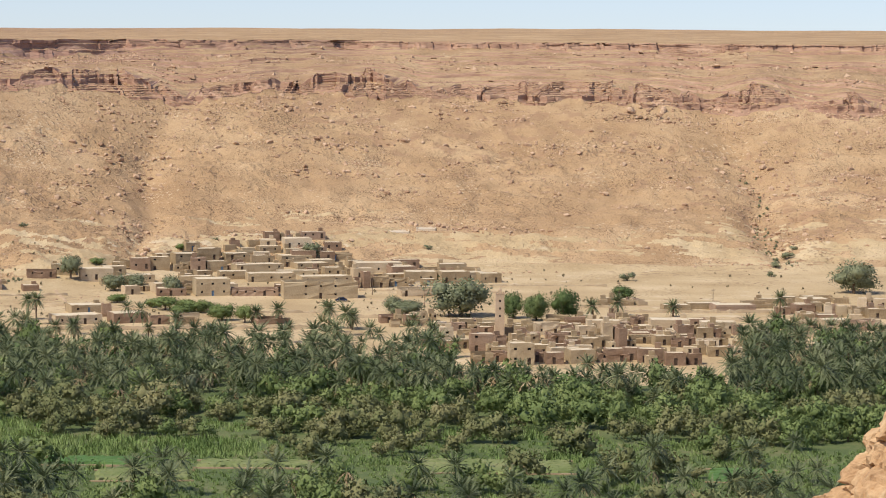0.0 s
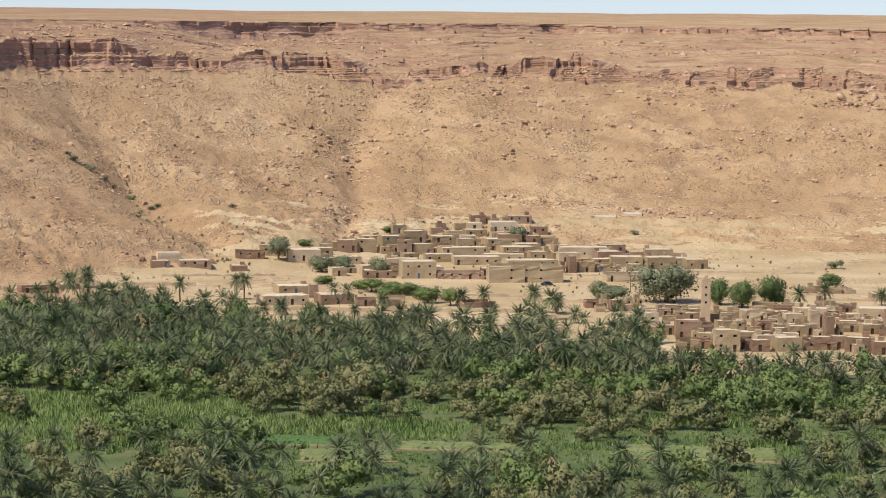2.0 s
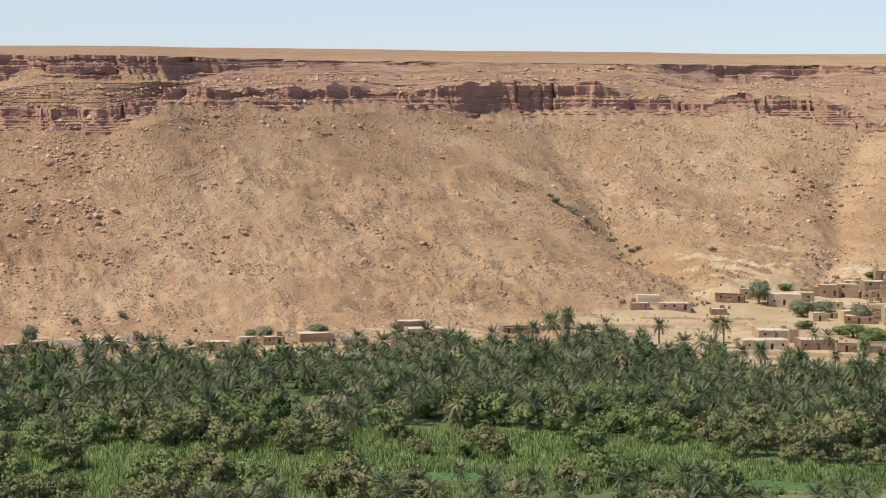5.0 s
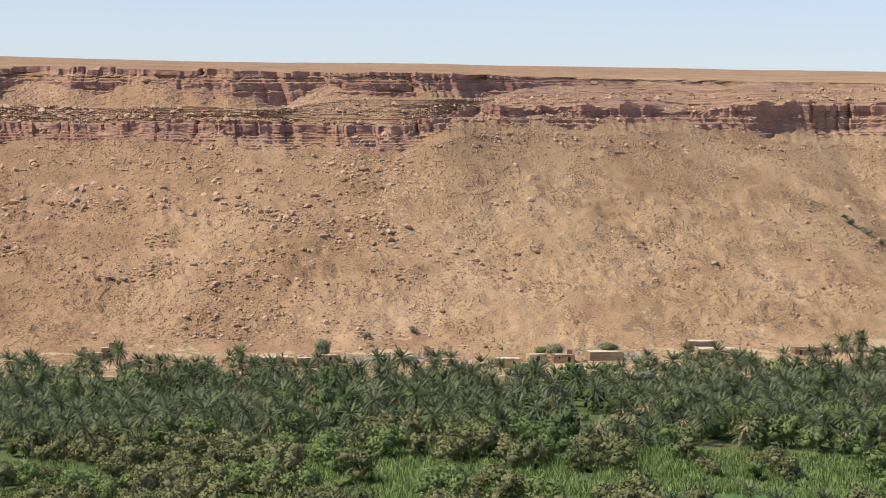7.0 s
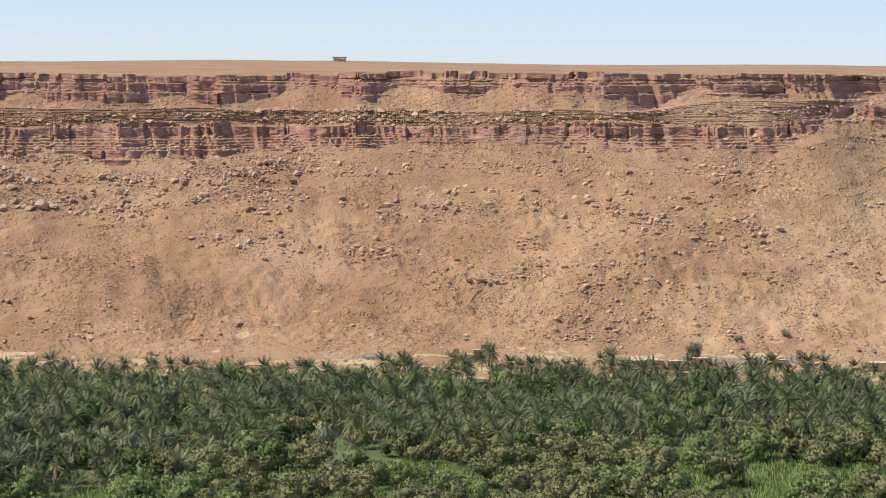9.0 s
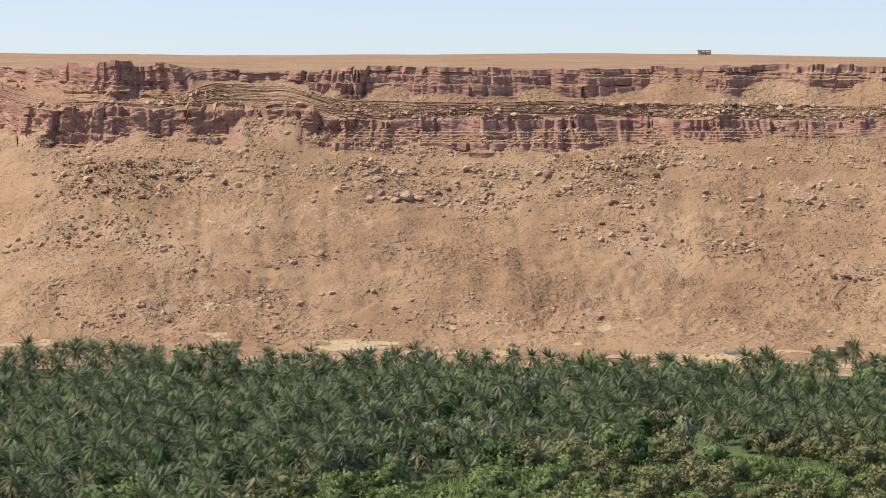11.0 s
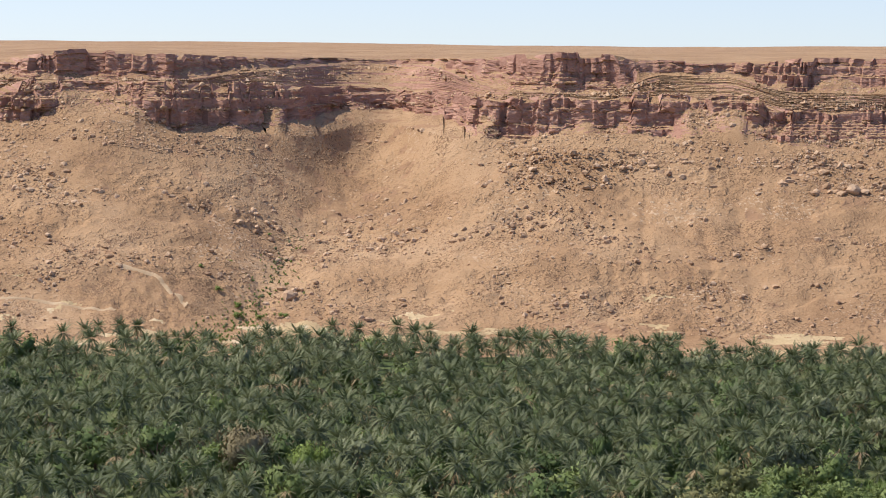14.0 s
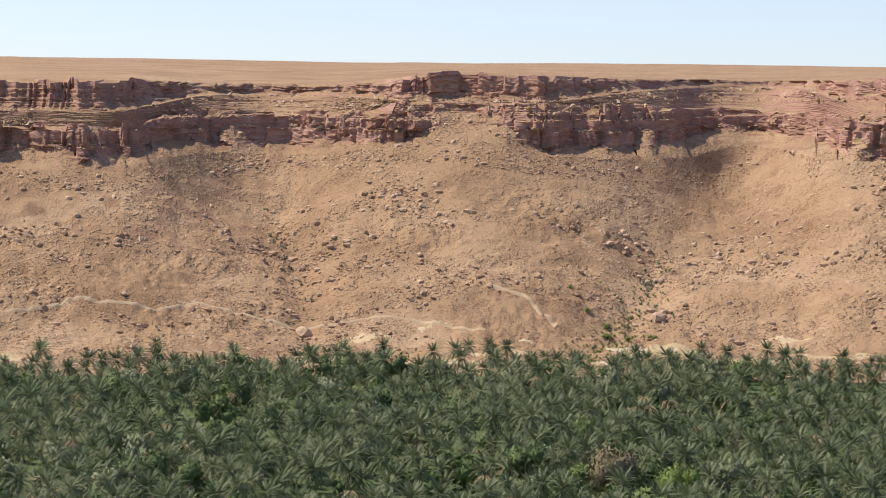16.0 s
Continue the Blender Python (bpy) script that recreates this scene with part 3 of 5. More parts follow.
def worn(bm, g, amount):
    for v in bm.verts:
        v.co.x += g.uniform(-amount, amount)
        v.co.y += g.uniform(-amount, amount)
        if v.co.z > 1:
            v.co.z += g.uniform(-amount, amount) * 1.6


HOUSES = []


def earth_house(x, y, w, d, h, turn, g, group, ruined=False):
    """A flat-roofed house of rammed earth: walls with openings, a roof behind a parapet, a door, small windows."""
    HOUSES.append((x, y, max(w, d) * 0.5 + 1.0))
    mat = (MUD, MUD_RED, MUD_RED, MUD, MUD_PALE, MUD)[g.integers(6)]
    tone = {MUD.name: "brown", MUD_PALE.name: "pale buff", MUD_RED.name: "reddish"}[mat.name]
    kind = "ruined roofless" if ruined else "flat-roofed"
    size = "tall two-storey" if h > 4.8 else "low" if h < 2.6 else "small" if w < 6 else "long"
    ob = tagged(new("ruined_house" if ruined else "house"), f"{size} {kind} {tone} earth house with worn mud walls", "house", group)
    ob.matrix_basis = pose(x, y, on_ground(x, y), 0, 0, turn)
    x0, x1, y0, y1, th, low = -w / 2, w / 2, -d / 2, d / 2, 0.45, -1.8
    openings, n = [], int(np.clip(w / 3.2, 1, 5))
    door_at = g.integers(n)
    for k in range(n):
        c = x0 + w * (k + 0.5) / n + g.uniform(-0.3, 0.3)
        if k == door_at and h > 2.3 and w > 3.4:
            openings.append((c, 0.95, 0.0, 1.95, "door"))
        elif h > 2.3 and g.random() < 0.7:
            openings.append((c, g.uniform(0.6, 0.85), 1.15, 1.95, "window"))
    bm = bmesh.new()
    xs = sorted({x0, x1, *(c + s * ow / 2 for c, ow, *_ in openings for s in (-1, 1))})
    zs = [q for q in (low, 0.0, 1.15, 1.95, 4.0, 4.75) if q < h - 0.2] + [h]
    for xa, xb in zip(xs, xs[1:]):
        for za, zb in zip(zs, zs[1:]):
            mx, mz = (xa + xb) / 2, (za + zb) / 2
            if any(abs(mx - c) < ow / 2 and (q0 < mz < q1 or h > 4.8 and 4.0 < mz < 4.75) for c, ow, q0, q1, _ in openings):
                continue
            box(bm, xa, xb, y0, y0 + th, za, zb - (g.uniform(0, 0.9) if ruined and zb == h else 0))
    box(bm, x0, x1, y1 - th, y1, low, h - (g.uniform(0, 0.8) if ruined else 0.12))
    for a, b in ((x0, x0 + th), (x1 - th, x1)):
        cut = g.uniform(-0.2, 0.3) * d
        box(bm, a, b, y0 + th, cut, low, h - (g.uniform(0, 1.0) if ruined else 0.06))
        box(bm, a, b, cut, y1 - th, low, h - (g.uniform(0, 1.2) if ruined else 0.0))
    bmesh.ops.remove_doubles(bm, verts=bm.verts, dist=0.001)
    worn(bm, g, 0.07 if not ruined else 0.16)
    part("wall", bm, mat, ob)
    if not ruined and g.random() < 0.45:
        cx = g.choice((-1, 1)) * (w / 2 - 1.3)
        bm = bmesh.new()
        box(bm, cx - 0.8, cx + 0.8, y1 - 2.2, y1 - 0.6, h - 0.35, h + g.uniform(0.7, 1.7))
        worn(bm, g, 0.04)
        part("roof_room", bm, mat, ob)
    if not ruined:
        bm = bmesh.new()
        box(bm, x0 + th, x1 - th, y0 + th, y1 - th, h - 0.45, h - 0.14)
        part("roof", bm, ROOF, ob, "flat roof of packed pale earth")
    for c, ow, z0, z1, what in openings:
        levels = [(z0, z1, what)] + ([(4.0, 4.75, "window")] if h > 4.8 else [])
        for a, b, kind2 in levels:
            bm = bmesh.new()
            if kind2 == "door":
                box(bm, c - ow / 2, c + ow / 2, y0 + 0.20, y0 + 0.26, a, b)
                box(bm, c - 0.03, c + 0.03, y0 + 0.18, y0 + 0.20, a, b)
                part("door", bm, (DARK_WOOD, BLUE_PAINT)[int(g.random() < 0.05)], ob)
            else:
                box(bm, c - ow / 2, c + ow / 2, y0 + 0.24, y0 + 0.28, a, b)
                win = part("window", bm, DARK_GLASS, ob)
                bm = bmesh.new()
                for e in (-1, 1):
                    box(bm, c + e * (ow / 2 - 0.05) - 0.05, c + e * (ow / 2 - 0.05) + 0.05, y0 + 0.19, y0 + 0.24, a, b)
                box(bm, c - ow / 2 + 0.1, c + ow / 2 - 0.1, y0 + 0.19, y0 + 0.24, b - 0.1, b)
                part("frame", bm, DARK_WOOD, win)
    return ob


def minaret(x, y, turn):
    """The square tower of the mosque, slightly tapering, with three small windows and a crown of merlons."""
    ob = tagged(new("minaret"), "tall square pinkish earth minaret with three small windows", "tower")
    ob.matrix_basis = pose(x, y, on_ground(x, y), 0, 0, turn)
    HOUSES.append((x, y, 3.0))
    bm = bmesh.new()
    zs, hs = [-1.5, 5.6, 6.3, 7.9, 8.6, 10.2, 10.9, 12.6], [1.42, 1.34, 1.33, 1.31, 1.30, 1.28, 1.27, 1.25]
    for k in range(7):
        a, b = hs[k], hs[k + 1]
        if k in (1, 3, 5):
            box(bm, -a, -0.3, -a, a, zs[k], zs[k + 1])
            box(bm, 0.3, a, -a, a, zs[k], zs[k + 1])
            box(bm, -0.3, 0.3, -a + 0.35, a, zs[k], zs[k + 1])
        else:
            box(bm, -a, a, -a, a, zs[k], zs[k + 1])
    part("shaft", bm, MINARET, ob)
    for k in (1, 3, 5):
        bm = bmesh.new()
        box(bm, -0.29, 0.29, -hs[k] + 0.30, -hs[k] + 0.34, zs[k] + 0.02, zs[k + 1] - 0.02)
        part("window", bm, DARK_GLASS, ob)
    bm = bmesh.new()
    box(bm, -1.34, 1.34, -1.34, 1.34, 12.6, 12.8)
    part("cornice", bm, MINARET, ob)
    for i in (-1.1, -0.37, 0.37, 1.1):
        for j in (-1.1, 1.1):
            bm = bmesh.new()
            box(bm, i - 0.2, i + 0.2, j - 0.2, j + 0.2, 12.8, 13.25)
            part("merlon", bm, MINARET, ob)
    bm = bmesh.new()
    box(bm, -0.5, 0.5, -0.5, 0.5, 12.8, 13.9)
    bmesh.ops.create_cone(bm, segments=8, radius1=0.55, radius2=0.05, depth=0.8, matrix=Matrix.Translation((0, 0, 14.3)), cap_ends=True)
    part("lantern", bm, MINARET, ob)
    return ob


def parked_car(x, y, turn):
    ob = tagged(new("car"), "small dark blue parked hatchback car on the pale square", "car")
    ob.matrix_basis = pose(x, y, on_ground(x, y) + 0.02, 0, 0, turn)
    bm = bmesh.new()
    prof = [(-2.0, 0.35), (-2.05, 0.8), (-1.35, 0.95), (-0.7, 1.45), (0.9, 1.48), (1.65, 0.98), (2.0, 0.85), (2.0, 0.35)]
    rows = [[bm.verts.new((px, s * (0.82 - max(0, pz - 0.9) * 0.25), pz)) for px, pz in prof] for s in (-1, 1)]
    bm.faces.new(rows[0])
    bm.faces.new(rows[1][::-1])
    for k in range(8):
        bm.faces.new((rows[0][k], rows[0][k - 1], rows[1][k - 1], rows[1][k]))
    part("body", bm, CAR_BLUE, ob)
    for s in (-1, 1):
        bm = bmesh.new()
        v = [bm.verts.new((px, s * (0.835 - max(0, pz - 0.9) * 0.25), pz)) for px, pz in ((-1.15, 1.0), (-0.65, 1.38), (0.85, 1.40), (1.35, 1.0))]
        bm.faces.new(v)
        part("side_window", bm, DARK_GLASS, ob)
        for wx in (-1.3, 1.25):
            bm = bmesh.new()
            bmesh.ops.create_cone(bm, segments=14, radius1=0.33, radius2=0.33, depth=0.2, cap_ends=True, matrix=pose(wx, s * 0.78, 0.33, 90, 0, 0))
            wheel = part("wheel", bm, RUBBER, ob)
            bm = bmesh.new()
            bmesh.ops.create_cone(bm, segments=10, radius1=0.18, radius2=0.18, depth=0.02, cap_ends=True, matrix=pose(wx, s * 0.89, 0.33, 90, 0, 0))
            part("rim", bm, METAL, wheel)
    return ob


def pole(x, y, h):
    ob = tagged(new("utility_pole"), "thin grey wooden utility pole with a short crossarm", "pole", "utility poles")
    ob.matrix_basis = pose(x, y, on_ground(x, y), 0, 0, 10)
    bm = bmesh.new()
    bmesh.ops.create_cone(bm, segments=8, radius1=0.14, radius2=0.09, depth=h + 0.6, cap_ends=True, matrix=Matrix.Translation((0, 0, h / 2 - 0.3)))
    part("shaft", bm, BARK, ob)
    bm = bmesh.new()
    box(bm, -0.7, 0.7, -0.06, 0.06, h - 0.5, h - 0.36)
    part("crossarm", bm, BARK, ob)


UPPER_VILLAGE = [
    (-114.9, 993.2, 7.4, 5.6, 4.1, 12), (-108.2, 997.1, 7.7, 5.9, 5.4, 14), (-99.5, 1008.0, 9.2, 7.7, 5.4, 22), (-92.4, 1022.4, 8.7, 7.1, 4.4, 18),
    (-92.9, 993.7, 5.4, 4.0, 5.4, 11), (-86.5, 997.3, 7.8, 6.2, 3.9, 16), (-81.0, 1024.7, 9.6, 7.7, 2.6, 16), (-71.4, 1018.0, 6.5, 4.9, 4.4, 11),
    (-58.4, 1027.8, 12.3, 9, 2.6, 19), (-55.1, 1031.1, 9.5, 7.1, 3.5, 9), (-58.5, 1047.7, 11.0, 8.6, 3.8, 13), (-62.5, 1055.2, 2.5, 4, 2.5, 16),
]
MIDDLE_VILLAGE = [
    (-77.5, 1039.3, 5.5, 4.4, 2.2, 15), (-69.3, 1040.2, 8.7, 7.0, 2.7, 17), (-70.9, 1001.0, 18.7, 9, 2.6, 20), (-51.4, 1010.2, 12.9, 9, 2.4, 22),
    (-63.9, 968.4, 17.5, 9, 3.1, 12), (-42.1, 992.9, 6.9, 5.7, 3.2, 17), (-43.7, 963.5, 18.9, 9, 2.7, 18), (-81.0, 915.9, 12.0, 9, 6.1, 14),
    (-65.9, 916.1, 16.1, 9, 2.8, 8), (-89.7, 977.2, 5.5, 4.7, 2.9, 25), (-42.9, 908.5, 25.8, 9, 6.4, 11), (-25.1, 1007.2, 18.2, 9, 3.9, 10),
    (-27.9, 943.6, 2.5, 4, 6.1, 20),
]
EAST_VILLAGE = [
    (-22.8, 947.1, 5.8, 4.7, 4.3, 15), (-15.9, 953.1, 8.1, 6.4, 2.7, 12), (-15.6, 992.0, 9.8, 8.2, 3.8, 17), (-8.4, 971.3, 11.8, 8.7, 3.7, 5),
    (3.7, 968.3, 10.5, 8.7, 4.1, 15), (-3.9, 1007.5, 14.8, 9, 1.9, 10), (-127.3, 960.1, 12.0, 9.0, 4.1, 13), (-116.8, 953.0, 5.3, 4.3, 2.9, 22),
    (-98.7, 924.0, 7.5, 6.4, 3.4, 25), (-161.9, 925.2, 11.1, 8.4, 2.4, 17),
]
GROVE_WALLS = [
    (-117.0, 856.5, 11.3, 9, 2.8, 22), (-108.7, 845.0, 2.7, 4, 4.4, 16), (-115.7, 823.4, 15.0, 9, 3.0, 24), (-99.9, 828.5, 11.0, 9, 3.2, 22),
    (-89.3, 823.5, 6.2, 4.7, 2.8, 14), (-82.7, 835.4, 8.2, 6.9, 2.7, 23), (-136.9, 787.9, 9.0, 7.4, 3.1, 24), (-80.2, 823.6, 6.0, 5.0, 2.1, 20),
    (-54.5, 828.6, 10.3, 8.7, 2.1, 21), (-17.4, 832.0, 5.5, 4.4, 2.7, 12),
]
OLD_VILLAGE_A = [
    (-10.2, 823.9, 3.8, 4, 3.7, 17), (-6.4, 837.0, 2.5, 4, 3.6, 18), (1.1, 769.0, 3.9, 4, 5.9, 6), (4.6, 813.0, 4.2, 4, 2.8, 17),
    (7.2, 820.0, 4.5, 4, 3.0, 10), (13.1, 815.2, 5.7, 4.5, 2.4, 11), (11.5, 760.6, 7.1, 5.4, 5.2, 5), (16.6, 754.8, 2.8, 4, 5.3, 14),
    (22.0, 731.4, 6.9, 5.4, 6.0, 7), (22.1, 777.7, 4.1, 4, 3.3, 16), (32.2, 803.4, 7.8, 6.0, 3.6, 6), (21.7, 812.7, 3.7, 4, 2.1, 11),
    (27.3, 786.5, 3.4, 4, 2.7, 8), (35.3, 782.0, 6.8, 5.5, 2.7, 11),
]
OLD_VILLAGE_B = [
    (27.0, 752.6, 8.0, 6.1, 3.2, 5), (36.6, 810.2, 4.2, 4, 2.8, 4), (43.7, 798.0, 5.3, 4.4, 3.4, 13), (43.5, 767.1, 5.5, 4.6, 3.3, 13),
    (49.7, 790.4, 2.9, 4, 5.3, 9), (52.2, 763.2, 2.5, 4, 6.7, 15), (57.7, 837.0, 3.8, 4, 2.9, 3), (62.0, 829.7, 3.6, 4, 2.9, 13),
    (70.8, 817.4, 12.2, 9, 3.7, 2), (73.3, 793.8, 5.1, 4.4, 4.4, 14), (50.3, 768.4, 3.4, 4, 2.0, 10), (60.3, 796.2, 6.2, 5.0, 1.9, 9),
    (64.3, 815.7, 7.4, 6.4, 1.9, 15), (65.7, 778.7, 5.9, 4.9, 3.0, 12),
]
OLD_VILLAGE_C = [
    (79.3, 794.2, 5.1, 4.3, 3.6, 11), (58.7, 737.3, 7.0, 5.2, 4.0, 0), (65.1, 731.3, 5.6, 4.4, 3.5, 5), (79.2, 751.9, 5.6, 4.2, 2.8, -1),
    (78.5, 773.5, 6.4, 4.9, 2.7, 1), (84.5, 806.6, 4.7, 4, 3.8, 1), (38.8, 736.0, 7.2, 6.1, 3.8, 15), (48.3, 740.9, 9.2, 6.9, 2.7, 2),
    (13.2, 802.9, 4.6, 4, 2.4, 8), (42.9, 835.7, 7.1, 5.6, 2.0, 9),
]
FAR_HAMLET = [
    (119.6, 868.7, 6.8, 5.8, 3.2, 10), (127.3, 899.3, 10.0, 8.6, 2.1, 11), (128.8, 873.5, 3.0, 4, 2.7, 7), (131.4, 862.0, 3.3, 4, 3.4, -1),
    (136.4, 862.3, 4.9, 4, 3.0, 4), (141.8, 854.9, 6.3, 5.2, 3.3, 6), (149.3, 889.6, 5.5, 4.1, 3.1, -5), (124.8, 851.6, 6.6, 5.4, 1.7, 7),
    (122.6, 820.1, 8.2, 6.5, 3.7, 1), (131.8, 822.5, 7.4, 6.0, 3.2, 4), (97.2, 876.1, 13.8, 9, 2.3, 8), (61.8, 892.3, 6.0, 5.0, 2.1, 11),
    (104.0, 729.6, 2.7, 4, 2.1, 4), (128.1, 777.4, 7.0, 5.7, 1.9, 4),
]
GROVE_EDGE = [
    (-393.6, 710.8, 6.7, 5.1, 2.1, 36), (-390.3, 715.5, 4.9, 4, 2.8, 41), (-341.2, 731.6, 11.3, 8.5, 2.4, 31), (-329.6, 729.5, 6.3, 5.0, 3.1, 36),
    (-327.7, 742.4, 6.3, 5.1, 2.4, 36), (-305.7, 752.6, 5.5, 4.6, 2.3, 38), (-304.1, 765.8, 3.0, 4, 2.7, 32), (-275.7, 761.7, 8.4, 6.2, 2.8, 24),
    (-271.5, 777.2, 5.7, 4.6, 2.5, 32), (-264.0, 781.2, 6.8, 5.2, 2.5, 26), (-255.3, 794.4, 10.7, 8.9, 2.1, 34), (-232.2, 826.7, 9.3, 7.3, 3.1, 26),
    (-224.7, 819.3, 13.2, 9, 2.9, 25), (-209.2, 785.6, 4.5, 4, 4.0, 33),
]
GROVE_EDGE_B = [
    (-199.2, 842.3, 11.9, 9, 2.4, 24), (-191.8, 855.4, 6.7, 5.3, 1.7, 22),
]

vg = np.random.default_rng(21)
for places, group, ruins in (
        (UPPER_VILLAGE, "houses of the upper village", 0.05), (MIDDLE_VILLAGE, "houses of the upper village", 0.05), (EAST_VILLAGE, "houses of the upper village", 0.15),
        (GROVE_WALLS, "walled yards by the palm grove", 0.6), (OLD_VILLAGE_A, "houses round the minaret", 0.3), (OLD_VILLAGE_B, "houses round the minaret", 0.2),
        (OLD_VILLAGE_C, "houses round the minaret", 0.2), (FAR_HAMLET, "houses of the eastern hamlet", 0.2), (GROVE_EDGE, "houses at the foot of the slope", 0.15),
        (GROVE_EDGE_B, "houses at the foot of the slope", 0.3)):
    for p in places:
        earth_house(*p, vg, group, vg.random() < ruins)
    if "grove" in group or "foot" in group:
        continue
    # the lesser houses and yard walls that fill the lanes behind and beside them
    for x, y, w, d, h, turn in places:
        for side in (-1, 1, 0.2, -1.9, 1.9):
            w2, d2, t2 = w * vg.uniform(0.5, 0.9), d * vg.uniform(0.6, 0.9), radians(turn)
            dx, dy = side * (w + w2) * vg.uniform(0.30, 0.52), (d * 0.5 + d2 * 0.5 + vg.uniform(0.4, 2.5)) * (1 if abs(side) < 1.5 else vg.uniform(-0.4, 0.5))
            qx, qy = x + dx * math.cos(t2) - dy * math.sin(t2), y + dx * math.sin(t2) + dy * math.cos(t2)
            if all((qx - p) ** 2 + (qy - q) ** 2 > (0.75 * (s - 1) + 0.5 * max(w2, d2)) ** 2 for p, q, s in HOUSES):
                earth_house(qx, qy, w2, d2, max(2.0, min(h, 3.6) * vg.uniform(0.7, 1.0)), turn + vg.uniform(-6, 6), vg, group, vg.random() < ruins + 0.15)
minaret(17.5, 799.8, 2)
parked_car(-34.7, 895.3, 8)
for p in ((-24.7, 918.7, 6.5), (61.0, 905.0, 6.5), (92.0, 890.0, 6.0), (-6.0, 880.0, 6.0)):
    pole(*p)


def low_platform(x, y, w, d, turn):
    ob = tagged(new("foundation"), "low white-plastered rectangular foundation on the bare slope", "foundation", "white foundations")
    ob.matrix_basis = pose(x, y, on_ground(x, y), 0, 0, turn)
    bm = bmesh.new()
    box(bm, -w / 2, w / 2, -d / 2, d / 2, -2.5, 0.3)
    worn(bm, vg, 0.05)
    part("base", bm, PALE_LIME, ob)
    bm = bmesh.new()
    for a, b, c, e in ((-w / 2, w / 2, d / 2 - 0.4, d / 2 - 0.02), (-w / 2, -w / 2 + 0.4, -d / 2, d / 2 - 0.4), (w / 2 - 0.4, w / 2, -d / 2, d / 2 - 0.4)):
        box(bm, a + 0.01, b - 0.01, c, e, 0.3, 0.6)
    part("low_wall", bm, PALE_LIME, ob)


low_platform(-19.5, 1077, 11, 9, 3)
low_platform(-7.0, 1079, 8, 6, -2)


def stone_hut(x, y, z, turn):
    ob = tagged(new("stone_hut"), "squat ruined stone hut alone on the plateau's edge", "hut")
    ob.matrix_basis = pose(x, y, z, 0, 0, turn)
    bm = bmesh.new()
    box(bm, -5.2, -1.4, -4, 4, -3, 4.6)
    box(bm, 1.4, 5.4, -4, 4, -3, 4.0)
    box(bm, -1.4, 1.4, -3.2, 4, -3, 4.3)
    worn(bm, vg, 0.2)
    part("wall", bm, MUD_PALE, ob)
    bm = bmesh.new()
    box(bm, -6.0, 5.8, -4.6, 4.5, 4.64, 5.4)
    worn(bm, vg, 0.15)
    part("roof", bm, MUD, ob)


# ---- vegetation ----
rng = np.random.default_rng(7)


def spin(p, turn, size):
    c, d = math.cos(turn) * size, math.sin(turn) * size
    return p @ np.array([[c, d, 0], [-d, c, 0], [0, 0, size]])


def frond(length, rise, droop, width, stations):
    """One arching frond along +x: pairs of pointed leaflets along a bowed rib. Points and three-cornered faces."""
    t = np.linspace(0.08, 1, stations + 1)
    rib = np.stack([length * (t - 0.25 * droop * t ** 3), 0 * t, length * (rise * t - droop * t ** 2.0)], 1)
    P, Q = [], []
    for k in range(stations):
        a, b = rib[k], rib[k + 1]
        m = 0.5 * (t[k] + t[k + 1])
        w = width * math.sin(min(1.0, m * 0.8 + 0.25) * math.pi) ** 0.6 + 0.05
        out = b + (b - a) * (0.75 if k < stations - 1 else 0.5)
        for s in (-1, 1):
            n = len(P)
            P += [a, b, out + np.array([0, s * w, -0.35 * w])]
            Q.append((n, n + 1, n + 2))
    return np.array(P), np.array(Q)


def palm_crown(seed, fronds, stations, width=0.55, top=1.7, fall=2.6):
    """Fronds from upright in the middle to hanging at the skirt, about 7 m across."""
    g = np.random.default_rng(seed)
    P, Q, base = [], [], 0
    for k in range(fronds):
        u = (k + 0.5) / fronds
        rise = top - fall * u + g.normal(0, 0.12)
        size = (3.2 + g.normal(0, 0.3)) * (0.72 + 0.34 * math.sin(0.4 + u * 2.3)) / math.sqrt(1 + 0.35 * max(rise, 0) ** 2)
        p, q = frond(size, rise, 0.24 + 0.26 * g.random(), width, stations)
        tilt = g.normal(0, 0.25)
        p[:, 2] += p[:, 1] * tilt
        P.append(spin(p, k * 2.39996 + g.normal(0, 0.12), 1.0))
        Q.append(q + base)
        base += len(p)
    return np.concatenate(P), np.concatenate(Q)


def ball():
    bm = bmesh.new()
    bmesh.ops.create_icosphere(bm, subdivisions=1, radius=1.0)
    p, q = np.array([v.co[:] for v in bm.verts]), np.array([[v.index for v in f.verts] for f in bm.faces])
    bm.free()
    return p, q


BALL = ball()


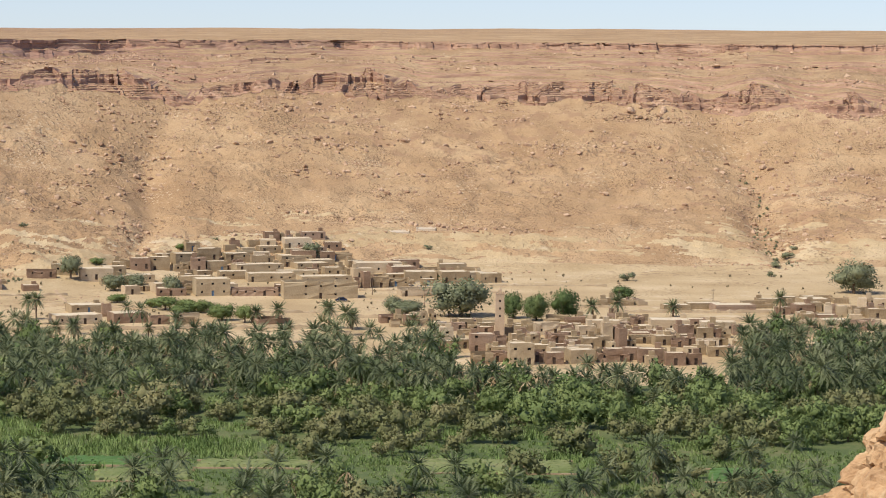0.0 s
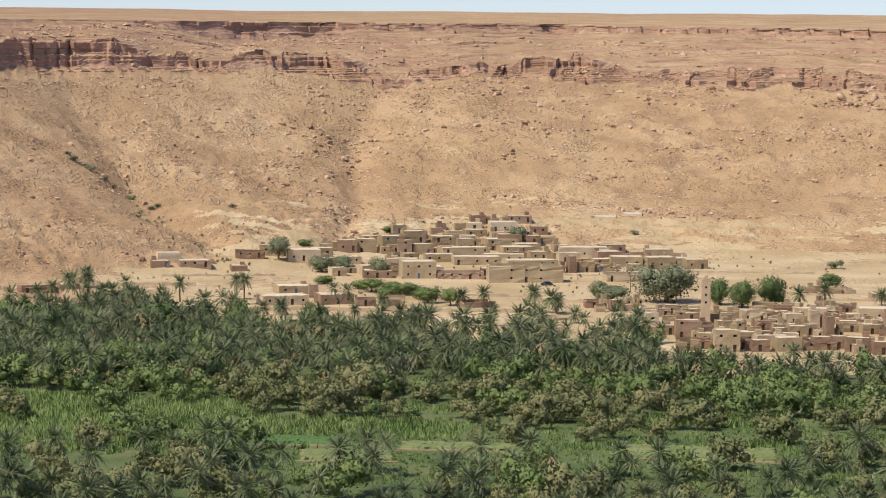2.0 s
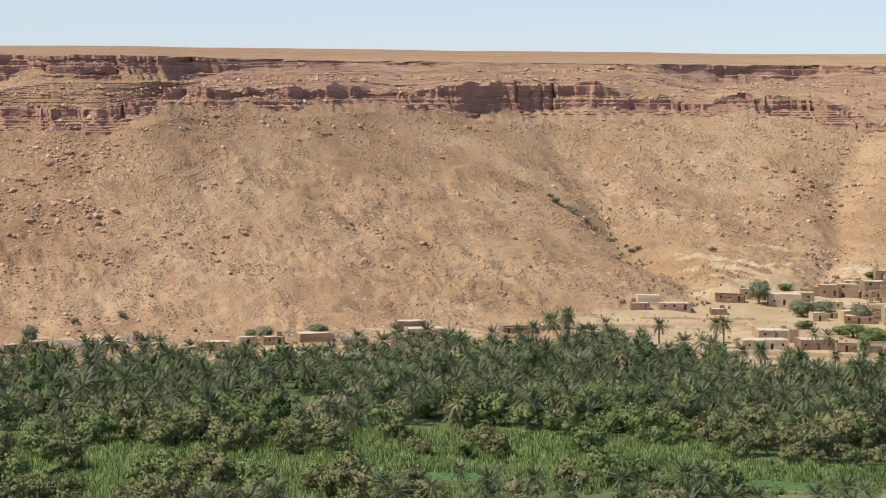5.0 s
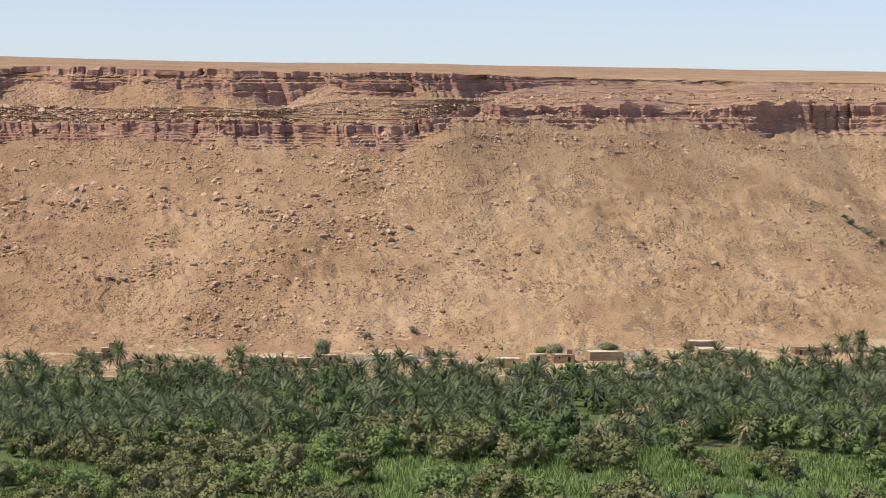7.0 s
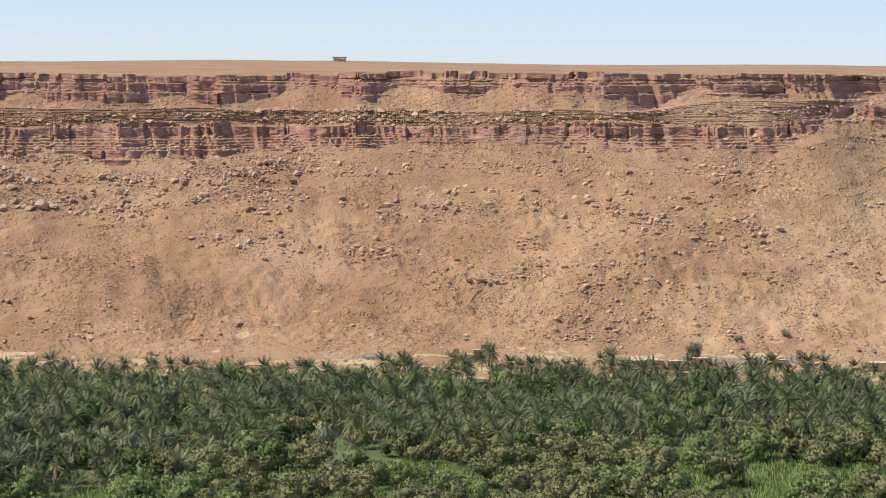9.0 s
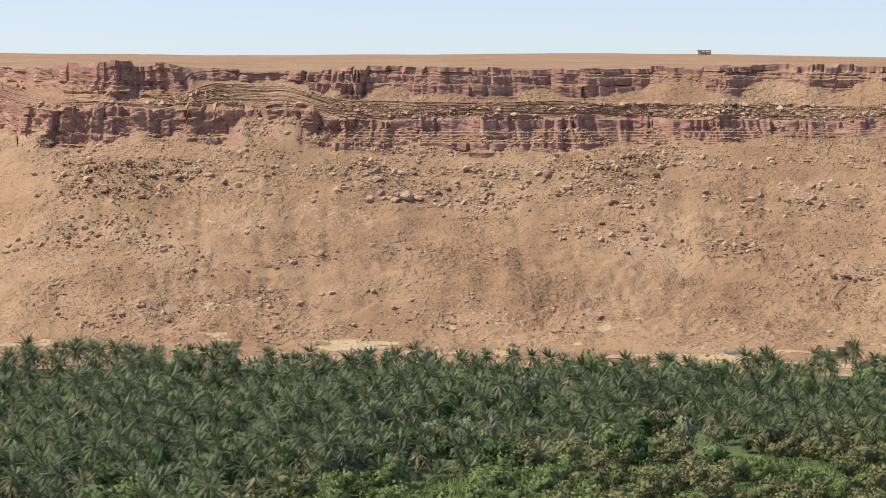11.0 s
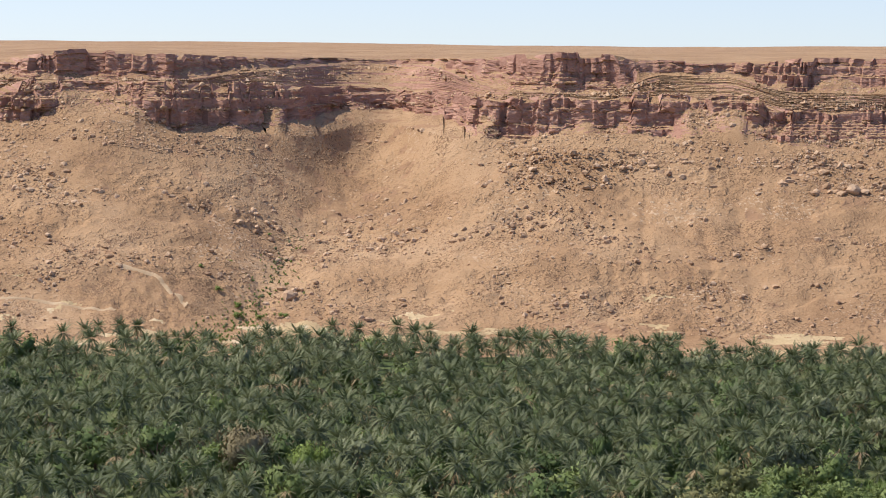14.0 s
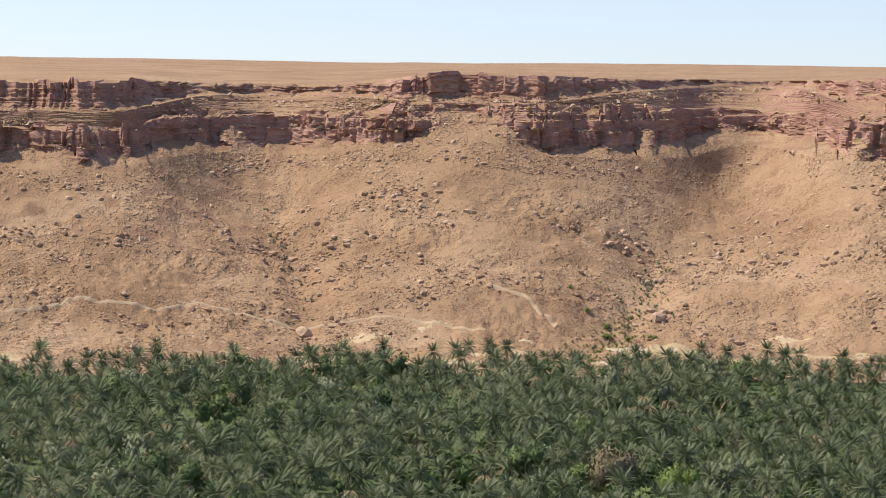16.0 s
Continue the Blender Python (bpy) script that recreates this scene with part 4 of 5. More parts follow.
def leaf_clump(seed, leaves, rx, rz, leaf, lobes):
    """A shrub's or tree's foliage: small three-cornered leaf tufts over several uneven lobes."""
    g = np.random.default_rng(seed)
    c = np.stack([g.uniform(-0.55, 0.55, lobes) * rx, g.uniform(-0.55, 0.55, lobes) * rx, g.uniform(0.35, 1.05, lobes) * rz], 1)
    s = g.uniform(0.38, 0.6, lobes)
    k = g.integers(0, lobes, leaves)
    d = g.normal(size=(leaves, 3))
    d[:, 2] += 0.25
    d /= np.linalg.norm(d, axis=1)[:, None]
    rad = s[k] * g.uniform(0.55, 1.08, leaves)
    at = c[k] + d * rad[:, None] * np.array([rx, rx, rz * 0.8])
    at[:, 2] = np.maximum(at[:, 2], 0.1)
    a = g.normal(size=(leaves, 3))
    a /= np.linalg.norm(a, axis=1)[:, None]
    b = np.cross(a, d)
    b /= np.linalg.norm(b, axis=1)[:, None] + 1e-6
    a = np.cross(d, b)
    ln = leaf * g.uniform(0.6, 1.3, leaves)[:, None]
    up = d * 0.6 * ln
    tri = np.stack([at - b * 0.5 * ln, at + b * 0.5 * ln, at + a * ln * 0.9 + up], 1)
    n = np.cross(tri[:, 1] - tri[:, 0], tri[:, 2] - tri[:, 0])
    back = np.einsum("ij,ij->i", n, d) < 0
    tri[back] = tri[back][:, ::-1]
    whole = at / np.array([rx, rx, rz]) - np.array([0, 0, 0.55])
    soft = d + 0.5 * whole + g.normal(0, 0.16, d.shape)
    soft /= np.linalg.norm(soft, axis=1)[:, None]
    P, Q, N, base = [tri.reshape(-1, 3)], [np.arange(3 * leaves).reshape(-1, 3)], [np.repeat(soft, 3, axis=0)], 3 * leaves
    # a dense inner mass of twigs and leaves in each lobe
    for k in range(lobes):
        p = BALL[0] * (1 + g.normal(0, 0.22, (len(BALL[0]), 1)))
        core = c[k] + p * s[k] * 0.50 * np.array([rx, rx, rz * 0.8])
        core[:, 2] = np.maximum(core[:, 2], 0.05)
        P.append(core)
        Q.append(BALL[1] + base)
        n = p + 0.4 * (core / np.array([rx, rx, rz]) - np.array([0, 0, 0.55])) + g.normal(0, 0.15, p.shape)
        n /= np.linalg.norm(n, axis=1)[:, None]
        N.append(n[BALL[1].ravel()])
        base += len(p)
    return np.concatenate(P), np.concatenate(Q), np.concatenate(N)


def soften(me, normals):
    """Rounded shading for foliage."""
    me.polygons.foreach_set("use_smooth", np.ones(len(me.polygons), dtype=bool))
    me.normals_split_custom_set(normals.tolist())


def tuft_of_reeds(seed, blades, height):
    g = np.random.default_rng(seed)
    at = np.stack([g.normal(0, 1.0, blades), g.normal(0, 1.0, blades), np.zeros(blades)], 1)
    t = g.uniform(0, 6.28, blades)
    w = 0.17
    side = np.stack([np.cos(t) * w, np.sin(t) * w, 0 * t], 1)
    tip = np.stack([g.normal(0, 0.6, blades), g.normal(0, 0.6, blades), height * g.uniform(0.5, 1.15, blades)], 1)
    n = np.stack([g.normal(0, 0.35, blades), g.normal(-0.2, 0.35, blades), np.ones(blades)], 1)
    n /= np.linalg.norm(n, axis=1)[:, None]
    return np.stack([at - side, at + side, at + tip], 1).reshape(-1, 3), np.arange(3 * blades).reshape(-1, 3), np.repeat(n, 3, axis=0)


def scatter(count, a0, a1, r0, r1, gap):
    """Random places in a ring sector, no two nearer than gap: azimuth (degrees), distance, x, y."""
    cell, got = {}, []
    for _ in range(count):
        a = rng.uniform(a0, a1)
        r = math.sqrt(rng.uniform(r0 * r0, r1 * r1))
        x, y = -math.sin(radians(a)) * r, math.cos(radians(a)) * r
        k = (int(x // gap), int(y // gap))
        if any((x - p) ** 2 + (y - q) ** 2 < gap * gap for i in (-1, 0, 1) for j in (-1, 0, 1) for p, q in cell.get((k[0] + i, k[1] + j), ())):
            continue
        cell.setdefault(k, []).append((x, y))
        got.append((a, r, x, y))
    return got


def joined(name, shapes, spots, mat, label, category, flat=False):
    """One object of kind stuff from many shapes: spots are (shape number, x, y, z, turn, size)."""
    P, Q, N, base = [], [], [], 0
    for k, x, y, z, turn, size in spots:
        p, q, *soft = shapes[k]
        if soft:
            N.append(spin(soft[0], turn, 1.0))
        P.append(spin(p, turn, size) + np.array([x, y, z]))
        Q.append(q + base)
        base += len(p)
    me = bpy.data.meshes.new(name)
    fill_mesh(me, np.concatenate(P), np.concatenate(Q))
    if N:
        soften(me, np.concatenate(N))
    elif flat:
        me.shade_flat()
    me.materials.append(mat)
    return tagged(new(name, me), label, category, kind="stuff")


def mesh_of(name, shape, mat):
    me = bpy.data.meshes.new(name)
    fill_mesh(me, *shape[:2])
    if len(shape) > 2:
        soften(me, shape[2])
    me.materials.append(mat)
    return me


def palm_front(a):
    return float(np.interp(a, [-12, 20, 30, 38, 44], [648, 640, 612, 565, 490]))


def palm_back(a):
    return float(np.interp(a, [-12, -9, -6.6, -6.2, -0.4, 0.2, 4, 8, 10, 11, 12.6, 15, 20, 36, 48, 66],
                           [775, 790, 790, 680, 682, 735, 748, 765, 790, 840, 835, 795, 765, 758, 788, 778]))


def near_back(a):
    """The near strip of palms, this side of the fields."""
    return float(np.interp(a, [-12, 4, 9, 13, 16, 30, 40], [545, 545, 540, 535, 505, 480, 470]))


def trunk_mesh(height, mat):
    bm = bmesh.new()
    rings = []
    for k in range(7):
        z = height * k / 6
        rad = 0.30 - 0.07 * k / 6 + (0.06 if k == 6 else 0)
        rings.append([bm.verts.new((rad * math.cos(q * 1.0472) + 0.15 * math.sin(z * 0.4), rad * math.sin(q * 1.0472), z)) for q in range(6)])
    for a, b in zip(rings, rings[1:]):
        for q in range(6):
            bm.faces.new((a[q], a[(q + 1) % 6], b[(q + 1) % 6], b[q]))
    bm.faces.new(rings[-1])
    me = bpy.data.meshes.new("trunk")
    bm.to_mesh(me)
    bm.free()
    me.materials.append(mat)
    return me


FIELDS = [  # level plots: x, y, width, depth, turn, which crop
    (-75.5, 558.5, 19, 10, 0, 0), (-62.0, 541.0, 20, 13, 4, 1), (11.0, 555.0, 34, 16, 0, 1), (63.0, 545.5, 14, 16, -6, 0), (-40.0, 556.0, 24, 9, 0, 1), (-150.0, 545.0, 26, 12, 12, 0),
]


def clear(x, y, more=0.0):
    """True where neither a house nor a plot stands."""
    return not (any((x - p) ** 2 + (y - q) ** 2 < (s + more) ** 2 for p, q, s in HOUSES)
                or any(abs(x - p) < w / 2 + 0.5 and -d / 2 - 4 < y - q < d / 2 + 0.5 for p, q, w, d, _, _ in FIELDS))


def meadow(a, r):
    """True on the open grass and plots between the near palms and the river belt."""
    return -9.5 < a < 8.5 and 508 < r < 590 + 7 * math.sin(a * 1.7)


def reedy(a, r):
    """True on the reed flats of the river bed."""
    return 8.5 < a < 24.5 and 532 + 8 * math.sin(a * 1.3) < r < 626 + 9 * math.sin(a * 0.9 + 1) + 7 * math.sin(a * 2.7)


rough_crowns = [palm_crown(50 + k, 38, 4, 0.40) for k in range(8)]
all_palms = [p for p in scatter(60000, -12, 67, 470, 850, 4.9)
             if palm_front(p[0]) + rng.normal(0, 6) < p[1] < palm_back(p[0]) + rng.normal(0, 4) or p[1] < near_back(p[0]) and rng.random() < (0.3 if meadow(p[0], p[1]) else 0.5)
             or -0.5 < p[0] < 10.5 and 740 < p[1] < 812 and rng.random() < 0.22 or p[0] < -6.6 and 780 < p[1] < 815 and rng.random() < 0.2]
all_palms = [p for p in all_palms if clear(p[2], p[3], 0.5) and vnoise(np.array(p[2] / 19), np.array(p[3] / 13), 77) > -0.28]
rng.shuffle(all_palms)
picked = [p for p in all_palms if p[1] > palm_back(p[0]) - 14 or p[1] < 505][:270]
chosen = {(p[2], p[3]) for p in picked}
rest = [p for p in all_palms if (p[2], p[3]) not in chosen]


def trunk_height(x, y):
    return 1.6 + 7.2 * rng.random() + 5.0 * float(vnoise(np.array(x / 34), np.array(y / 24), 88))


joined("palm_grove", rough_crowns, [(rng.integers(8), x, y, max(1.8, trunk_height(x, y)), rng.uniform(0, 6.28), rng.uniform(0.75, 1.3)) for a, r, x, y in rest],
       FROND, "dense grove of grey-green date palms on the valley floor", "palm grove")
joined("dry_fronds", [palm_crown(70 + k, 9, 3, 0.5, 0.15, 0.9) for k in range(5)],
       [(rng.integers(5), x, y, max(1.8, 2.2 + 4.2 * rng.random()), rng.uniform(0, 6.28), rng.uniform(0.7, 1.0)) for a, r, x, y in rest[:1000]],
       STRAW, "dry straw-coloured fronds hanging among the palms", "dry fronds")

fine_crowns = [mesh_of("crown", palm_crown(80 + k, 50, 6, 0.40), FROND) for k in range(5)]
dead_skirts = [mesh_of("dead_fronds", palm_crown(95 + k, 11, 4, 0.45, -0.3, 0.7), STRAW) for k in range(3)]
trunks = {h: trunk_mesh(h, BARK) for h in (2.5, 3.5, 5.0, 6.5, 8.0)}


def date_palm(x, y, height, turn, size, k, label="date palm with arching grey-green fronds and a rough brown trunk"):
    ob = new("date_palm")
    tagged(ob, label, "palm", "date palms of the oasis")
    t = new("trunk", trunks[height])
    c = new("crown", fine_crowns[k])
    s = new("dead_fronds", dead_skirts[k % 3])
    c.location = s.location = (0.15 * math.sin(height * 0.4), 0, height)
    s.scale = (0.75, 0.75, 0.8)
    t.parent = c.parent = s.parent = ob
    ob.matrix_basis = Matrix.LocRotScale((x, y, on_ground(x, y) - 0.1), Euler((0, 0, turn)), (size, size, size))
    return ob


for a, r, x, y in picked:
    tall = r > palm_back(a) - 8
    date_palm(x, y, (3.5, 5.0, 6.5)[rng.integers(3)] if tall else (2.5, 3.5, 5.0)[rng.integers(3)], rng.uniform(0, 6.28), rng.uniform(0.75, 1.1), rng.integers(5))
LONE_PALMS = [
    (-35.4, 814.2, 9.1), (-28.5, 815.5, 6.1), (-59.1, 829.9, 6.4), (-52.0, 825.4, 6.8), (-177.4, 818.0, 11.3), (-132.0, 832.6, 9.4), (-148.3, 821.7, 8.1),
    (-127.2, 819.2, 10.7), (108.8, 843.0, 9.9), (47.3, 826.6, 8.0), (56.2, 841.1, 9.4), (75.4, 855.7, 5.5), (-186.8, 858.9, 7.9), (-691.0, 459.8, 8.0),
    (-673.5, 488.6, 8.9), (-668.5, 492.0, 8.0), (-628.8, 538.7, 8.0), (-618.2, 540.2, 8.8), (-347.1, 719.6, 7.4), (-382.1, 706.3, 6.6), (-379.5, 703.1, 7.7),
    (-344.0, 713.4, 7.3), (-179.5, 829.8, 9.6), (111.5, 717.4, 9.7), (122.6, 742.9, 5.7)]
for x, y, h in LONE_PALMS:
    if x < -600:
        x, y = x * 0.97, y * 0.97
    stem = min(trunks, key=lambda q: abs(q - (h - 2.2)))
    date_palm(x, y, stem, rng.uniform(0, 6.28), 1.0, rng.integers(5), "tall lone date palm with a bare trunk and spreading crown")

# undergrowth between the palms, and the belt of tamarisk and reeds by the river
under_shapes = [leaf_clump(20 + k, 70, 2.3, 2.4, 0.8, 3) for k in range(6)]
under = [p for p in scatter(5000, -12, 67, 470, 800, 9.0) if palm_front(p[0]) < p[1] < palm_back(p[0]) - 6 and clear(p[2], p[3], 1.0)]
joined("undergrowth", under_shapes, [(rng.integers(6), x, y, 0.0, rng.uniform(0, 6.28), rng.uniform(0.6, 1.7)) for a, r, x, y in under],
       SHRUB, "dark green undergrowth of shrubs between the palms", "undergrowth")
belt_shapes = [leaf_clump(120 + k, 430, 2.5, 2.7, 0.36, 7) for k in range(7)]
belt = [p for p in scatter(9000, -12, 46, 485, 655, 4.9) if near_back(p[0]) + 8 < p[1] < palm_front(p[0]) + 10 and clear(p[2], p[3], 1.5) and not (meadow(p[0], p[1]) and rng.random() < 0.8) and not (reedy(p[0], p[1]) and rng.random() < 0.62)]
belt += [p for p in scatter(5000, -12, 46, 478, 548, 5.5) if p[1] < near_back(p[0]) + 8 and clear(p[2], p[3], 1.0) and rng.random() < (0.25 if meadow(p[0], p[1]) else 0.6)]
rng.shuffle(belt)
keep = [p for p in belt if vnoise(np.array(p[2] / 26), np.array(p[3] / 13), 9) > -0.14]
single = keep[:140]
mixed = [p for p in keep[140:] if vnoise(np.array(p[2] / 30), np.array(p[3] / 16), 19) > -0.05]
green = [p for p in keep[140:] if vnoise(np.array(p[2] / 30), np.array(p[3] / 16), 19) <= -0.05]
for name, spots, mat, label in (("tamarisk_thicket", mixed, TAMARISK, "olive and brownish tamarisk thicket along the river"),
                                ("green_thicket", green, LEAFY, "fresh green willow-like thicket along the river")):
    joined(name, belt_shapes, [(rng.integers(7), x, y, 0.0, rng.uniform(0, 6.28), rng.choice((1.0, 1.35, 1.75, 2.1)) * rng.uniform(0.85, 1.15)) for a, r, x, y in spots], mat, label, "thicket")
reed_shapes = [tuft_of_reeds(k, 40, 2.3) for k in range(5)]
reeds = [p for p in scatter(26000, -12, 40, 500, 650, 1.5) if near_back(p[0]) + 12 < p[1] < palm_front(p[0]) - 2 and (reedy(p[0], p[1]) or vnoise(np.array(p[2] / 26), np.array(p[3] / 13), 9) < -0.10) and clear(p[2], p[3])]
joined("reed_bed", reed_shapes, [(rng.integers(5), x, y, 0.0, rng.uniform(0, 6.28), rng.uniform(0.35, 0.85)) for a, r, x, y in reeds],
       REED, "bright green reeds in the river bed", "reeds")

grass = [p for p in scatter(12000, -9.5, 8.5, 512, 600, 2.0) if meadow(p[0], p[1]) and clear(p[2], p[3])]
joined("meadow_grass", reed_shapes, [(rng.integers(5), x, y, 0.0, rng.uniform(0, 6.28), rng.uniform(0.22, 0.5)) for a, r, x, y in grass],
       REED, "low green grass and weeds round the plots", "grass")

bush_foliage = {m.name: [mesh_of("foliage", q, m) for q in belt_shapes] for m in (TAMARISK, LEAFY, OLIVE, SHRUB, FRESH)}
tree_shapes = [leaf_clump(160 + k, 3200, 2.5, 2.7, 0.19, 18) for k in range(4)]
tree_foliage = {m.name: [mesh_of("foliage", q, m) for q in tree_shapes] for m in (OLIVE, SHRUB, LEAFY, FRESH, DRY_SCRUB)}


def stem_mesh(limbs, height, rad):
    """A short tapered trunk that forks into limbs."""
    g = np.random.default_rng(limbs)
    bm = bmesh.new()

    def limb(a, b, r0, r1):
        ax = (b - a).normalized()
        u = ax.orthogonal().normalized()
        w = ax.cross(u)
        rings = [[bm.verts.new(p + (u * math.cos(q * 1.2566) + w * math.sin(q * 1.2566)) * r) for q in range(5)] for p, r in ((a, r0), (b, r1))]
        for q in range(5):
            bm.faces.new((rings[0][q], rings[0][(q + 1) % 5], rings[1][(q + 1) % 5], rings[1][q]))

    fork = Vector((0.05, 0, height * 0.35))
    limb(Vector((0, 0, -0.3)), fork, rad, rad * 0.8)
    for k in range(limbs):
        a = k * 6.283 / limbs + g.uniform(-0.3, 0.3)
        limb(fork, Vector((math.cos(a) * height * 0.35, math.sin(a) * height * 0.35, height * g.uniform(0.75, 1.0))), rad * 0.6, rad * 0.2)
    me = bpy.data.meshes.new("stem")
    bm.to_mesh(me)
    bm.free()
    me.materials.append(BARK)
    return me


stems = [stem_mesh(k, 2.6, 0.22) for k in (4, 5, 6)]


def leafy_thing(name, x, y, wide, tall, mat, label, category, group):
    ob = tagged(new(name), label, category, group)
    f = new("foliage", tree_foliage[mat.name][rng.integers(4)] if name == "tree" or name == "garden_shrub" else bush_foliage[mat.name][rng.integers(7)])
    s = new("trunk" if name == "tree" else "stem", stems[rng.integers(3)])
    f.parent = s.parent = ob
    ob.matrix_basis = Matrix.LocRotScale((x, y, on_ground(x, y) - 0.1), Euler((0, 0, rng.uniform(0, 6.28))), (wide / 4.7, wide / 4.7, tall / 3.7))
    return ob


for a, r, x, y in single:
    w = rng.uniform(4, 7.5)
    if vnoise(np.array(x / 30), np.array(y / 16), 19) > -0.05:
        leafy_thing("tamarisk_bush", x, y, w, w * rng.uniform(0.6, 0.8), TAMARISK, "rounded olive-brown tamarisk bush in the river belt", "bush", "bushes of the river belt")
    else:
        leafy_thing("willow_bush", x, y, w, w * rng.uniform(0.6, 0.85), LEAFY, "rounded fresh green leafy bush in the river belt", "bush", "bushes of the river belt")
# broad-leaved trees that stand among the palms
for a, r, x, y in [p for p in scatter(1500, -11, 66, 500, 780, 13.0) if palm_front(p[0]) < p[1] < palm_back(p[0]) - 10 and clear(p[2], p[3], 2.0) and vnoise(np.array(p[2] / 45), np.array(p[3] / 30), 61) > -0.06][:290]:
    k = rng.integers(4)
    leafy_thing("grove_tree", x, y, rng.uniform(6.5, 12), rng.uniform(7.0, 11), (SHRUB, OLIVE, SHRUB, LEAFY)[k],
                ("dark green", "grey-green", "dark green", "fresh green")[k] + " broad-leaved tree among the date palms", "tree", "broad-leaved trees of the grove")
for a, r, w in ((14.5, 668, 13), (13.4, 672, 9), (12.7, 666, 13), (11.5, 668, 13), (10.7, 672, 11), (12.1, 660, 10), (15.3, 660, 10), (9.6, 668, 9)):
    leafy_thing("tree", -math.sin(radians(a)) * r, math.cos(radians(a)) * r, w, w * 0.72, LEAFY, "spreading yellow-green broad-leaved tree before the palms", "tree", "broad-leaved trees by the river")
leafy_thing("tree", -math.sin(radians(51.3)) * 550, math.cos(radians(51.3)) * 550, 12, 13, DRY_SCRUB, "dry grey-brown tree, almost bare, among the palms", "tree", "broad-leaved trees of the grove")
leafy_thing("tree", -math.sin(radians(49.9)) * 545, math.cos(radians(49.9)) * 545, 9, 10, FRESH, "bright green broad-leaved tree among the palms", "tree", "broad-leaved trees of the grove")
TREES = [  # x, y, width, height
    (6.0, 853.0, 17.4, 11.9), (-11.7, 845.9, 10.9, 5.6), (-135.7, 954.4, 7.9, 7.9), (-116.3, 927.7, 8.4, 5.6), (-108.7, 928.7, 7.2, 5.6), (-94.2, 915.2, 7.1, 6.5),
    (23.0, 847.7, 6.9, 7.7), (30.0, 840.5, 9.0, 8.1), (39.2, 845.1, 9.1, 9.1), (62.8, 912.8, 8.3, 4.3), (147.2, 937.5, 14.7, 10.6), (-51.4, 1032.7, 7.1, 5.8),
    (-332.5, 748.5, 5.3, 5.6), (-268.7, 786.3, 4.6, 4.3), (-255.4, 800.2, 6.1, 3.6), (-16.6, 858.8, 5.5, 5.5)]
for k, (x, y, w, h) in enumerate(TREES):
    leafy_thing("tree", x, y, w * 1.15, h * 1.1, SHRUB if k in (6, 7, 8, 9) else OLIVE,
                "dark green broad-crowned tree beside the houses" if k in (6, 7, 8, 9) else "grey-green olive-like tree with a rounded crown", "tree", "trees of the village")
for a, r, w in ((33.5, 525, 9), (35, 520, 8), (37, 512, 9), (38.2, 500, 8), (39.5, 505, 9), (40.6, 498, 8), (41.6, 503, 9), (42.8, 496, 8), (43.8, 500, 7), (31.8, 535, 7), (36.2, 528, 7), (34.2, 512, 8), (46.2, 505, 6), (55.2, 515, 6)):
    leafy_thing("tree", -math.sin(radians(a)) * r, math.cos(radians(a)) * r, w, w * 0.62, FRESH, "fresh green broad-leaved tree at the edge of the grove", "tree", "broad-leaved trees by the river")
GARDEN = [(-70.3, 834.0, 9.0, 5.6), (-91.7, 864.1, 9.3, 4.7), (-79.8, 857.3, 9.3, 4.6), (-110.4, 887.2, 7.3, 3.1), (-102.6, 1028.9, 5.8, 2.4), (-62.7, 829.6, 6.4, 5.9),
          (-272.6, 784.0, 3.9, 3.6), (-130.3, 984.4, 5.6, 2.6), (-85.0, 850.0, 8.0, 3.5), (-73.0, 846.0, 7.0, 3.2), (-97.0, 872.0, 6.0, 3.0), (-86.0, 871.0, 7.0, 3.0), (-78.0, 866.0, 6.0, 2.6)]
for x, y, w, h in GARDEN:
    leafy_thing("garden_shrub", x, y, w, h, LEAFY, "dense green garden shrub near the village houses", "shrub", "garden shrubs")
BUSHES_A = [(138.3, 1057.0, 6.0), (130.5, 1027.7, 5.3), (143.0, 1067.5, 3.7), (125.5, 1000.2, 4.3), (69.0, 979.6, 6.3), (-202.8, 1014.9, 4.0), (-210.0, 1015.5, 3.1), (-219.2, 1016.6, 4.5),
            (-226.7, 1020.1, 4.5), (-161.9, 1011.1, 3.5), (-167.2, 968.7, 3.0), (-191.2, 1010.1, 3.1), (-196.2, 995.9, 2.6), (-91.0, 1049.1, 3.2), (-5.9, 1054.0, 3.6), (-229.7, 1022.5, 3.2),
            (-222.2, 1020.1, 3.1), (-213.3, 1015.9, 3.6), (-193.6, 1008.6, 3.1)]
BUSHES_B = [(-678.3, 531.9, 5.4), (-671.1, 534.6, 5.4), (-660.1, 534.0, 5.5), (-691.3, 534.8, 3.6), (-694.9, 549.6, 3.7), (-711.4, 580.2, 3.1), (-722.9, 602.5, 2.9), (-732.0, 618.0, 2.6),
            (-739.4, 631.0, 2.8), (-833.7, 499.7, 2.6), (-813.4, 494.7, 2.3), (-654.0, 539.8, 5.5), (-665.6, 530.3, 6.2), (-328.6, 775.2, 3.6), (-317.8, 787.3, 3.5)]
for x, y, w in BUSHES_A + BUSHES_B:
    w = w * (0.6 if x < -600 else 1.0)
    leafy_thing("desert_bush", x, y, w, w * 0.55, FRESH if x < -600 else OLIVE, "low yellow-green bush in the dry wash" if x < -600 else "low grey-green bush on the stony slope", "bush", "bushes of the dry washes")

